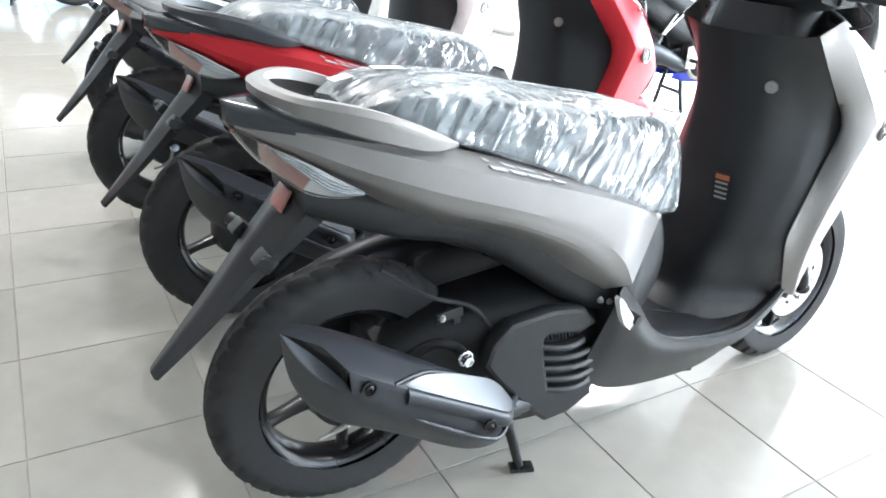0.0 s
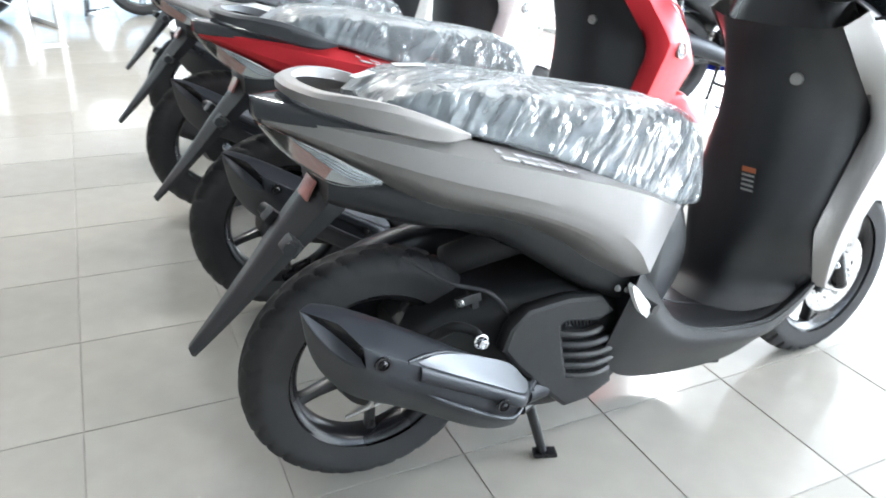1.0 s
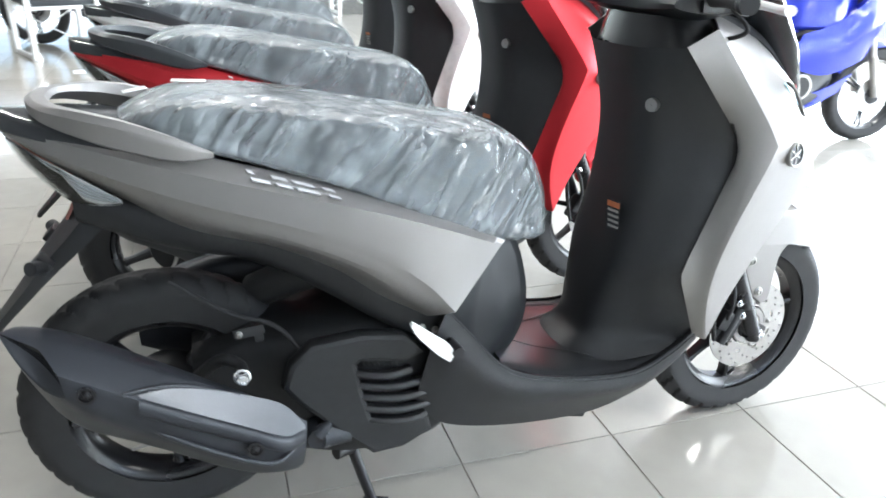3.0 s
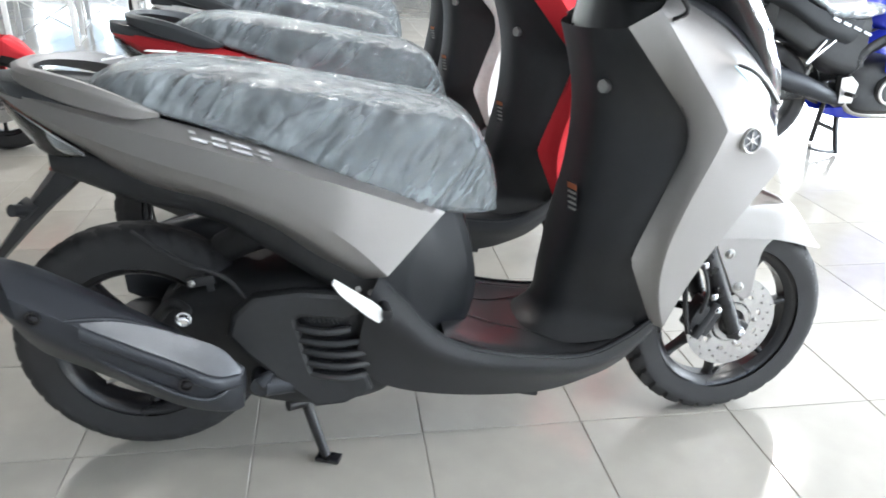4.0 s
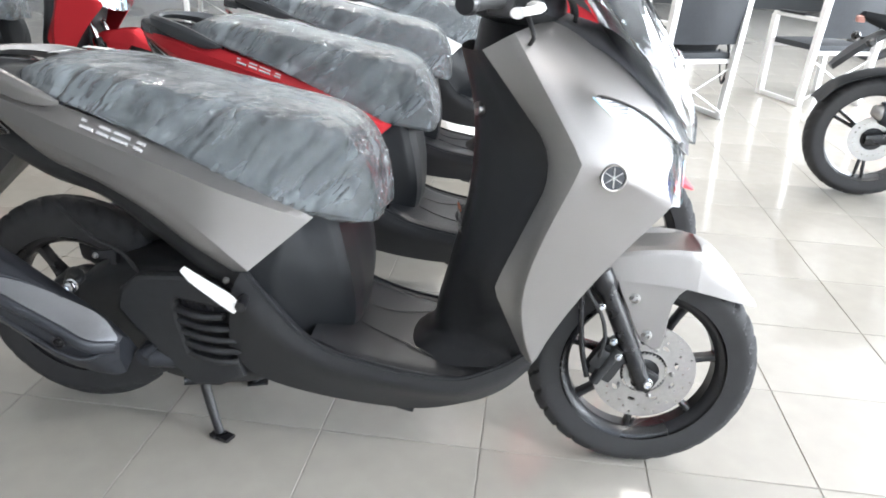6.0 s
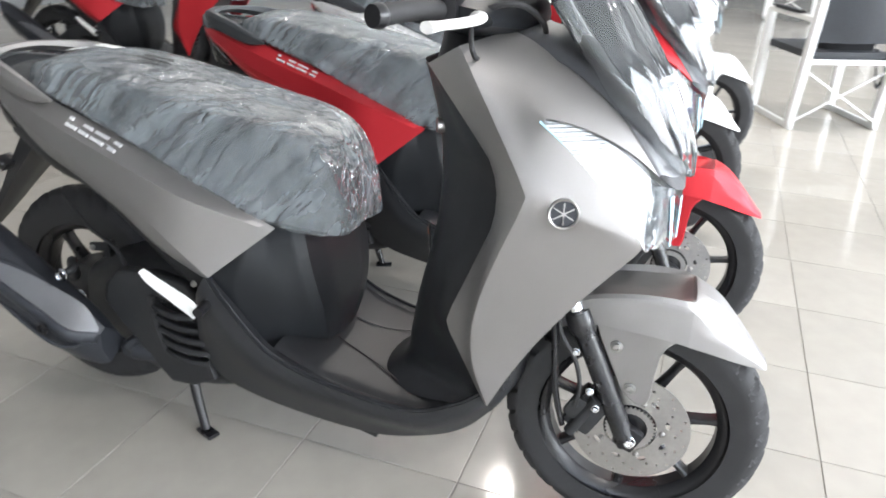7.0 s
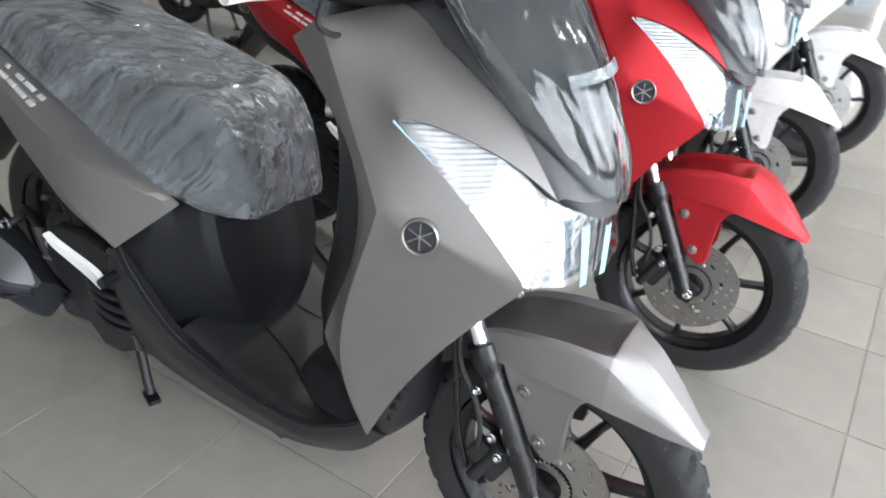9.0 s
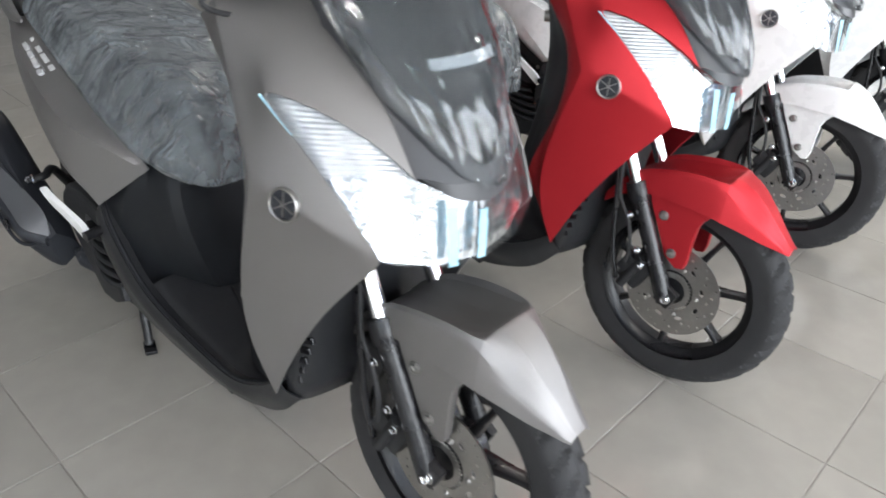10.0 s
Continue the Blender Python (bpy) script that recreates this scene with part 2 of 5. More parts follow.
# ---- mesh helpers ----
def spline(points, n):
    """n points on a smooth curve through the given ones."""
    p = np.array(points, float)
    k = len(p)
    if k == 2:
        return p[0] + (p[1] - p[0]) * np.linspace(0, 1, n)[:, None]
    q = np.vstack([2 * p[0] - p[1], p, 2 * p[-1] - p[-2]])
    out = []
    for u in np.linspace(0, k - 1, n):
        i = min(int(u), k - 2)
        f = u - i
        a, b, c, d = q[i], q[i + 1], q[i + 2], q[i + 3]
        out.append(0.5 * (2 * b + (c - a) * f + (2 * a - 5 * b + 4 * c - d) * f * f + (3 * b - a - 3 * c + d) * f**3))
    return np.array(out)


def ring(points, n):
    """n points on a smooth closed curve."""
    p = np.array(points, float)
    k = len(p)
    out = []
    for u in np.arange(n) * k / n:
        i = int(u)
        f = u - i
        a, b, c, d = (p[(i + j) % k] for j in (-1, 0, 1, 2))
        out.append(0.5 * (2 * b + (c - a) * f + (2 * a - 5 * b + 4 * c - d) * f * f + (3 * b - a - 3 * c + d) * f**3))
    return np.array(out)


def grid_faces(r, c, wrap=False):
    last = c if wrap else c - 1
    return [(i * c + j, i * c + (j + 1) % c, (i + 1) * c + (j + 1) % c, (i + 1) * c + j) for i in range(r - 1) for j in range(last)]


def sheet(rows, n_across, n_along, hard=False):
    """A smooth surface through rows of control points; hard keeps an edge along each row."""
    lines = np.array([spline(r, n_along) for r in rows])
    if hard:
        cut = np.linspace(0, len(rows) - 1, n_across)
        cols = np.array([[np.interp(cut, range(len(rows)), lines[:, j, a]) for a in range(3)] for j in range(n_along)])
        cols = cols.transpose(0, 2, 1)
    else:
        cols = np.array([spline(lines[:, j], n_across) for j in range(n_along)])
    v = cols.transpose(1, 0, 2).reshape(-1, 3)
    return v, grid_faces(n_across, n_along)


def loft(sections, n_along, n_round, sharp=False):
    """A closed body through closed sections, with capped ends."""
    if sharp:
        loops = []
        for s in sections:
            s = np.array(s + [s[0]], float)
            loops.append(np.array([np.interp(np.arange(n_round) * (len(s) - 1) / n_round, range(len(s)), s[:, a]) for a in range(3)]).T)
        loops = np.array(loops)
    else:
        loops = np.array([ring(s, n_round) for s in sections])
    along = np.array([spline(loops[:, j], n_along) for j in range(n_round)]).transpose(1, 0, 2)
    v = along.reshape(-1, 3)
    f = grid_faces(n_along, n_round, True)
    f += [tuple(range(n_round))[::-1], tuple(range((n_along - 1) * n_round, n_along * n_round))]
    return v, f


def tube(points, radius, n_along=12, n_round=10, flat=1.0):
    """A round bar along a smooth path; radius may be a list along it."""
    path = spline(points, n_along) if len(points) > 2 else spline(points, n_along if isinstance(radius, (list, tuple)) else 2)
    r = np.interp(np.linspace(0, 1, len(path)), np.linspace(0, 1, len(radius)), radius) if isinstance(radius, (list, tuple)) else [radius] * len(path)
    v, prev = [], None
    for i, p in enumerate(path):
        d = Vector(path[min(i + 1, len(path) - 1)] - path[max(i - 1, 0)]).normalized()
        side = prev - d * prev.dot(d) if prev else d.orthogonal()
        if prev is None and abs(d.z) < 0.95:
            side = d.cross(Vector((0, 0, 1)))
        side.normalize()
        prev = side
        up = d.cross(side)
        for j in range(n_round):
            a = 2 * math.pi * j / n_round
            v.append(Vector(p) + side * math.cos(a) * r[i] * flat + up * math.sin(a) * r[i])
    f = [g[::-1] for g in grid_faces(len(path), n_round, True)]
    f += [tuple(range(n_round)), tuple(range((len(path) - 1) * n_round, len(path) * n_round))[::-1]]
    return np.array([tuple(p) for p in v]), f


def lathe(profile, n=48, axis="y", closed=False):
    """A body turned about an axis through the origin; profile: rows of radius, height along the axis."""
    v = []
    for k in range(n):
        a = 2 * math.pi * k / n
        for r, h in profile:
            v.append((r * math.cos(a), h, r * math.sin(a)) if axis == "y" else (r * math.cos(a), r * math.sin(a), h))
    m = len(profile)
    f = []
    for k in range(n):
        for j in range(m if closed else m - 1):
            a, b = k * m + j, k * m + (j + 1) % m
            c, d = ((k + 1) % n) * m + (j + 1) % m, ((k + 1) % n) * m + j
            f.append((a, b, c, d) if axis == "z" else (a, d, c, b))
    return np.array(v, float), f


def plate(outlines, thick, bevel=0.0):
    """A flat plate in the x-z plane, with holes where later outlines lie within the first; its middle is at y = 0."""
    cu = bpy.data.curves.new("outline", "CURVE")
    cu.dimensions, cu.fill_mode, cu.extrude, cu.bevel_depth, cu.bevel_resolution = "2D", "BOTH", max(thick / 2 - bevel, 0.0002), bevel, 1
    for o in outlines:
        s = cu.splines.new("POLY")
        s.points.add(len(o) - 1)
        for p, (x, z) in zip(s.points, o):
            p.co = (x, z, 0, 1)
        s.use_cyclic_u = True
    ob = bpy.data.objects.new("outline", cu)
    me = bpy.data.meshes.new_from_object(ob)
    v = np.array([(p.co.x, -p.co.z, p.co.y) for p in me.vertices])
    f = [tuple(q.vertices) for q in me.polygons]
    bpy.data.objects.remove(ob)
    bpy.data.meshes.remove(me)
    bpy.data.curves.remove(cu)
    return v, f


def disc_outline(r, n=32, cx=0.0, cz=0.0):
    return [(cx + r * math.cos(2 * math.pi * k / n), cz + r * math.sin(2 * math.pi * k / n)) for k in range(n)]


def box(size, at=(0, 0, 0), bevel=0.004, turn=(0, 0, 0)):
    """A bevelled block."""
    bm = bmesh.new()
    bmesh.ops.create_cube(bm, size=1, matrix=Matrix.Diagonal((*size, 1)))
    if bevel:
        bmesh.ops.bevel(bm, geom=bm.edges[:], offset=min(bevel, min(size) * 0.45), segments=2, profile=0.7, affect="EDGES")
    bmesh.ops.transform(bm, matrix=pose(*at, *turn), verts=bm.verts)
    bm.verts.index_update()
    v = np.array([tuple(p.co) for p in bm.verts])
    f = [tuple(p.index for p in q.verts) for q in bm.faces]
    bm.free()
    return v, f


def join(*shapes):
    v, f, n = [], [], 0
    for sv, sf in shapes:
        v.append(np.array(sv, float).reshape(-1, 3))
        f += [tuple(i + n for i in q) for q in sf]
        n += len(sv)
    return np.vstack(v), f


def mirror(shape):
    v, f = shape
    return np.array(v, float) * (1, -1, 1), [q[::-1] for q in f]


def placed(shape, m):
    v, f = shape
    return np.array([tuple(m @ Vector(p)) for p in v]), f


def weld(shape, near=0.0004):
    """Joins the points of a shape that lie on one another."""
    v, f = shape
    spot, keep, turn = {}, [], []
    for p in v:
        key = tuple(round(c / near) for c in p)
        if key not in spot:
            spot[key] = len(keep)
            keep.append(p)
        turn.append(spot[key])
    return np.array(keep), [q for q in (tuple(turn[i] for i in q) for q in f) if len(set(q)) == len(q)]


def thicken(shape, depth):
    """Gives an open sheet a thickness, towards the back of its faces."""
    v, f = shape
    bm = bmesh.new()
    vs = [bm.verts.new(p) for p in v]
    for q in f:
        bm.faces.new([vs[i] for i in q])
    bm.normal_update()
    bm.verts.index_update()
    n = len(vs)
    inner = np.array([tuple(p.co - p.normal * depth) for p in vs])
    faces = [tuple(q) for q in f] + [tuple(i + n for i in q[::-1]) for q in f]
    for e in bm.edges:
        if len(e.link_faces) == 1:
            loop = e.link_loops[0]
            a, b = loop.vert.index, loop.link_loop_next.vert.index
            faces.append((b, a, a + n, b + n))
    bm.free()
    return np.vstack([np.array(v, float), inner]), faces


def cage(verts, faces, creases, level=3, corners={}):
    """A hand-built cage, rounded by subdivision, with creased edges (pairs of vertex names) kept crisp."""
    used = {n for q in faces for n in q.split()}
    names = [n for n in verts if n in used]
    bm = bmesh.new()
    tips = bm.verts.layers.float.new("crease_vert")
    layer = bm.edges.layers.float.new("crease_edge")
    vs = {n: bm.verts.new(verts[n]) for n in names}
    for q in faces:
        bm.faces.new([vs[n] for n in q.split()])
    for e in bm.edges:
        if len(e.link_faces) < 2:
            e[layer] = 0.35
    for pair, value in creases:
        chain = pair.split()
        for a, b in zip(chain, chain[1:]):
            if a not in used or b not in used:
                continue
            e = bm.edges.get((vs[a], vs[b]))
            if e:
                e[layer] = value
    for n, value in corners.items():
        if n in used:
            vs[n][tips] = value
    me = bpy.data.meshes.new("cage")
    bm.to_mesh(me)
    bm.free()
    ob = bpy.data.objects.new("cage", me)
    scene.collection.objects.link(ob)
    sub = ob.modifiers.new("round", "SUBSURF")
    sub.levels = sub.render_levels = level
    done = bpy.data.meshes.new_from_object(ob.evaluated_get(bpy.context.evaluated_depsgraph_get()))
    out = np.array([tuple(p.co) for p in done.vertices]), [tuple(q.vertices) for q in done.polygons]
    bpy.data.objects.remove(ob)
    bpy.data.meshes.remove(me)
    bpy.data.meshes.remove(done)
    return out


def mesh_of(name, shape, material, sharp=38):
    me = bpy.data.meshes.new(name)
    v, f = shape
    me.from_pydata([tuple(p) for p in v], [], [tuple(q) for q in f])
    me.validate()
    me.materials.append(material)
    me.polygons.foreach_set("use_smooth", [True] * len(me.polygons))
    me.set_sharp_from_angle(angle=radians(sharp))
    me.update()
    return me


def part(name, shape, material, parent, label="", at=None, sharp=38):
    """ONE mesh object under a thing or under a part."""
    ob = new(name, mesh_of(name, shape, material, sharp))
    ob.parent = parent
    if at is not None:
        ob.matrix_basis = at
    return tagged(ob, label)


def thing(name, label, category, group="", at=None):
    ob = new(name)
    ob.empty_display_size = 0.1
    if at is not None:
        ob.matrix_basis = at
    return tagged(ob, label, category, group)


def solid(name, shape, material, label="", category="", kind="", group="", at=None, sharp=38):
    ob = new(name, mesh_of(name, shape, material, sharp))
    if at is not None:
        ob.matrix_basis = at
    return tagged(ob, label, category, group, kind)


# ---- the room ----
def wall(name, x0, y0, x1, y1, openings, material=None, thick=0.2):
    """A wall from (x0, y0) to (x1, y1) with openings (start, end, sill, head) that go through it."""
    long = math.hypot(x1 - x0, y1 - y0)
    holes = [[(a, lo), (b, lo), (b, hi), (a, hi)] for a, b, lo, hi in openings]
    v, f = plate([[(0, 0), (long, 0), (long, HIGH), (0, HIGH)]] + holes, thick)
    turn = math.degrees(math.atan2(y1 - y0, x1 - x0))
    return solid(name, (v, f), material or PLASTER, "painted plaster showroom wall", "wall", "structure", at=pose(x0, y0, 0, 0, 0, turn))


def glazing(name, at, wide, high, bars):
    """An aluminium window frame with real bars and panes, in its own plane from (0, 0) to (wide, high)."""
    ob = thing(name, "white aluminium framed shop window with clear panes", "window", at=at)
    tagged(ob, kind="structure")
    w = 0.06
    for x in (w / 2, wide - w / 2):
        part("window_frame", box((w, 0.08, high), (x, 0, high / 2), 0.006), FRAME, ob)
    for z in (w / 2, high - w / 2):
        part("window_frame", box((wide - 2 * w, 0.08, w), (wide / 2, 0, z), 0.006), FRAME, ob)
    for k in range(1, bars):
        part("mullion", box((0.05, 0.06, high - 2 * w), (wide * k / bars, 0, high / 2), 0.005), FRAME, ob)
    return ob


floor = solid("floor", box((X1 - X0, Y1 - Y0, 0.1), ((X0 + X1) / 2, (Y0 + Y1) / 2, -0.0525), 0), GROUT, "polished cream porcelain tile floor with grey joints", "floor", "structure")
solid("ceiling", box((X1 - X0 + 0.4, Y1 - Y0 + 0.4, 0.12), ((X0 + X1) / 2, (Y0 + Y1) / 2, HIGH + 0.062), 0), CEIL, "plain pale grey painted showroom ceiling", "ceiling", "structure")
wall("wall_south", X0, Y0 - 0.1, X1, Y0 - 0.1, [(7.8, 12.8, 0.15, 3.05)])
wall("wall_north", X0, Y1 + 0.1, X1, Y1 + 0.1, [(1.0, 7.0, 0.6, 2.8)])
wall("wall_east", X1 + 0.1, Y0, X1 + 0.1, Y1, [(1.1, 14.3, 0.45, 3.05)])
wall("wall_west", X0 - 0.1, Y0, X0 - 0.1, Y1, [], DIM)
glazing("window_1", pose(1.8, Y0 - 0.1, 0.15), 5.0, 2.9, 4)
glazing("window_2", pose(-5.0, Y1 + 0.1, 0.6), 6.0, 2.2, 5)
glazing("window_3", pose(X1 + 0.1, Y0 + 1.1, 0.45, 0, 0, 90), 13.2, 2.6, 9)
solid("wall_panel", box((6.4, 0.05, 2.6), (4.6, Y1 - 0.03, 1.3), 0.004), SHADE, "dark painted panelling along the far wall", "wall", "structure")
for lx, ly in LAMPS:
    lamp = thing("ceiling_lamp", "round white surface-mounted ceiling lamp, lit", "lamp", "ceiling lamps", pose(lx, ly, HIGH))
    part("housing", lathe([(0.001, 0.0), (0.16, 0.0), (0.165, -0.02), (0.16, -0.07), (0.15, -0.07)], 32, "z"), FRAME, lamp)
    part("diffuser", lathe([(0.15, -0.06), (0.145, -0.085), (0.1, -0.1), (0.001, -0.105)], 32, "z"), GLOW, lamp, "glowing opal diffuser")


# ---- scooter ----
def tyre(radius, width, rim, grooves, depth):
    """A tyre about the origin, axis along y, with slanted tread grooves cut into its crown."""
    n, m = 240, 26
    v = []
    for k in range(n):
        a = 2 * math.pi * k / n
        for j in range(m):
            s = -1 + 2 * j / (m - 1)
            u = s * 2.1
            y = width / 2 * math.sin(u * 0.75) / math.sin(2.1 * 0.75) * (1.0 if abs(s) < 0.72 else 1.0 - (abs(s) - 0.72) * 0.55)
            r = rim + (radius - rim) * max(0.0, math.cos(s * math.pi / 2)) ** 0.62
            cut = 0.0
            if abs(s) < 0.64:
                phase = (k * grooves / n + abs(s) * 1.15 + (0.5 if s > 0 else 0.0)) % 1.0
                if phase < 0.24 and abs(s) > 0.07:
                    cut = depth
                if abs(abs(s) - 0.04) < 0.03:
                    cut = max(cut, 0.0035)
            v.append(((r - cut) * math.cos(a), y, (r - cut) * math.sin(a)))
    f = [q[::-1] for q in grid_faces(n + 1, m)]
    f = [tuple(i % (n * m) for i in q) for q in f]
    return np.array(v), f


def cast_rim(rim, width, spokes, turn, hub, slim=1.0):
    w = width / 2
    barrel = lathe([(rim + 0.006, -w), (rim + 0.008, -w + 0.006), (rim - 0.006, -w + 0.012), (rim - 0.014, -w * 0.4), (rim - 0.014, w * 0.4), (rim - 0.006, w - 0.012), (rim + 0.008, w - 0.006), (rim + 0.006, w)], 72)
    inner = lathe([(rim - 0.004, -w), (rim - 0.012, -w + 0.004), (rim - 0.022, -w * 0.5), (rim - 0.022, w * 0.5), (rim - 0.012, w - 0.004), (rim - 0.004, w)], 72)
    arms = []
    for k in range(spokes):
        a = turn + 360 * k / spokes
        arm = loft([[(x, y * w, z * h * slim) for y, z in ((-1, -1), (1, -1), (1, 1), (-1, 1))] for x, w, h in ((hub * 0.8, 0.018, 0.016), (rim * 0.6, 0.013, 0.009), (rim * 0.86, 0.013, 0.009), (rim - 0.018, 0.018, 0.017))], 9, 12)
        arms.append(placed(arm, Matrix.Rotation(radians(a), 4, "Y")))
    middle = lathe([(0.001, -0.04), (hub * 0.55, -0.04), (hub, -0.028), (hub, 0.028), (hub * 0.55, 0.04), (0.001, 0.04)], 40)
    return join(barrel, inner, middle, *arms)


def bolt(r=0.009, h=0.007):
    """A flanged hexagon bolt head, its foot at the origin, pointing to -y."""
    flange = lathe([(0.0005, 0.0), (r, 0.0), (r, -0.0025), (r * 0.8, -0.0035)], 20)
    head = lathe([(r * 0.7, -0.003), (r * 0.7, -h), (r * 0.45, -h - 0.001), (r * 0.42, -h + 0.002), (0.0005, -h + 0.002)], 6)
    v, f = join(flange, head)
    return v, [q[::-1] for q in f]


FAIR = {
    "a0": (0.957, -0.186, 0.952), "a1": (1.112, -0.196, 0.762), "a2": (1.010, -0.200, 0.500), "a3": (1.083, -0.180, 0.340),
    "b0": (1.012, -0.196, 0.985), "b1": (1.153, -0.250, 0.777), "b2": (1.042, -0.234, 0.503), "b3": (1.102, -0.202, 0.338),
    "c0": (1.070, -0.098, 1.005), "c1": (1.182, -0.106, 0.962), "c2": (1.273, -0.100, 0.886), "tip": (1.337, -0.110, 0.795),
    "d0": (1.144, -0.228, 0.900), "h0": (1.098, -0.168, 0.970), "u1": (1.222, -0.182, 0.880), "u2": (1.290, -0.136, 0.838),
    "mid": (1.266, -0.200, 0.792), "e1": (1.246, -0.221, 0.738), "F5": (1.334, -0.166, 0.688),
    "g1": (1.232, -0.190, 0.572), "g2": (1.148, -0.194, 0.440),
}
FAIR_FACES = ["a0 a1 b1 b0", "a1 a2 b2 b1", "a2 a3 b3 b2", "b0 b1 d0 h0", "b0 h0 c0", "c0 h0 c1", "h0 d0 u1 c1", "c1 u1 u2 c2", "c2 u2 tip",
              "b1 e1 mid d0", "e1 F5 mid", "b1 b2 g2 g1", "b1 g1 F5 e1", "b2 b3 g2"]
FAIR_EDGES = [("b0 b1 b2 b3", 0.95), ("b1 e1 F5", 0.95), ("a0 a1 a2 a3 b3 g2 g1 F5", 1.0), ("tip c2 c1 c0 b0 a0", 1.0), ("F5 mid d0", 0.9), ("d0 u1 u2 tip", 0.85)]
FAIR_CORNERS = {"a0": 0.9, "a1": 0.8, "a2": 0.6, "a3": 0.9, "b3": 0.9, "F5": 0.9, "tip": 0.9, "c0": 0.7, "b1": 0.8, "b0": 0.5, "d0": 0.3}

LAMP = {"d0": (1.150, -0.214, 0.891), "u1": (1.219, -0.178, 0.882), "u2": (1.287, -0.132, 0.838), "tip": (1.334, -0.107, 0.794),
        "mid": (1.262, -0.196, 0.787), "F5": (1.333, -0.164, 0.686), "fb": (1.366, -0.085, 0.662), "ft": (1.364, -0.055, 0.760),
        "b0": (1.378, 0.0, 0.656), "t0": (1.376, 0.0, 0.750)}
LAMP_FACES = ["d0 mid u1", "u1 mid F5 u2", "u2 F5 fb tip", "tip fb ft", "ft fb b0 t0"]

LAMP_EDGES = [("d0 mid F5 fb b0", 1.0), ("d0 u1 u2 tip ft t0", 1.0), ("tip fb", 0.3)]
LAMP_CORNERS = {"d0": 0.3, "F5": 0.9, "tip": 0.9, "fb": 0.7, "b0": 1.0, "t0": 1.0}


# the silencer: rows of an upper inner edge, a crest, a chine, a side and a keel
PIPE = {
    "U0": (-0.160, -0.200, 0.572), "A": (-0.200, -0.254, 0.574), "R1": (-0.145, -0.277, 0.551), "C": (-0.119, -0.315, 0.524),
    "l1": (-0.180, -0.272, 0.529), "l2": (-0.142, -0.302, 0.488), "l3": (-0.114, -0.315, 0.484), "v1": (-0.150, -0.262, 0.528), "v2": (-0.118, -0.302, 0.495),
    "b0": (-0.188, -0.228, 0.498), "b1": (-0.168, -0.215, 0.432), "b2": (-0.126, -0.240, 0.380), "I0": (-0.150, -0.165, 0.500),
    "U1": (-0.088, -0.195, 0.530), "V1": (-0.118, -0.247, 0.548), "D1": (-0.085, -0.318, 0.450), "B1": (-0.068, -0.262, 0.368), "I1": (-0.060, -0.165, 0.450),
    "U2": (0.013, -0.195, 0.466), "V2": (-0.008, -0.250, 0.487), "C2": (-0.020, -0.311, 0.461), "D2": (-0.002, -0.306, 0.392), "B2": (0.030, -0.262, 0.312), "I2": (0.030, -0.165, 0.390),
    "U3": (0.104, -0.195, 0.405), "V3": (0.110, -0.252, 0.415), "C3": (0.100, -0.304, 0.389), "D3": (0.110, -0.312, 0.315), "B3": (0.130, -0.270, 0.250), "I3": (0.120, -0.165, 0.330),
    "U4": (0.190, -0.195, 0.345), "V4": (0.195, -0.240, 0.364), "C4": (0.192, -0.295, 0.333), "D4": (0.196, -0.288, 0.280), "B4": (0.220, -0.242, 0.220), "I4": (0.200, -0.165, 0.270),
    "U5": (0.234, -0.205, 0.300), "V5": (0.238, -0.236, 0.322), "C5": (0.236, -0.250, 0.313), "D5": (0.232, -0.248, 0.270), "B5": (0.230, -0.228, 0.228), "I5": (0.232, -0.180, 0.262),
}
PIPE_FACES = ["U0 U1 V1 A", "A V1 R1", "R1 V1 C", "A v1 l1", "v1 l2 l1", "v1 v2 l3 l2", "C V1 V2 C2", "U1 U2 V2 V1", "C C2 D2 D1", "C D1 l3", "l2 l3 D1 b2", "D1 D2 B2 B1", "D1 B1 b2",
              "A l1 b0", "l1 l2 b1 b0", "l2 b2 b1", "U0 A b0 I0", "I0 b0 b1", "I0 b1 b2 I1", "b2 B1 I1", "U0 I0 I1 U1", "B1 B2 I2 I1", "I1 I2 U2 U1", "U5 V5 C5 D5 B5 I5"]
for a, b in (("2", "3"), ("3", "4"), ("4", "5")):
    PIPE_FACES += [f"{p}{a} {p}{b} {q}{b} {q}{a}" for p, q in zip("UVCDBI", "VCDBIU")]
POCKET_FACES = ["A v1 R1", "R1 v1 v2 C"]
PIPE_EDGES = [("A V1 V2 V3 V4 V5", 0.6), ("C C2 C3 C4 C5", 0.85), ("A R1 C", 1.0), ("A l1 l2 l3 C", 0.85), ("A v1 v2", 1.0), ("C v2", 1.0), ("v2 l3", 1.0), ("l3 D1 D2 D3 D4 D5", 0.3), ("b2 B1 B2 B3 B4 B5", 0.6), ("A b0 b1 b2", 0.6), ("U5 V5 C5 D5 B5 I5 U5", 0.6), ("U0 A", 0.6)]
PIPE_CORNERS = {"A": 1.0, "C": 1.0, "v2": 1.0, "R1": 0.5, "l3": 0.7, "C5": 0.9, "B5": 0.7, "C4": 0.5}


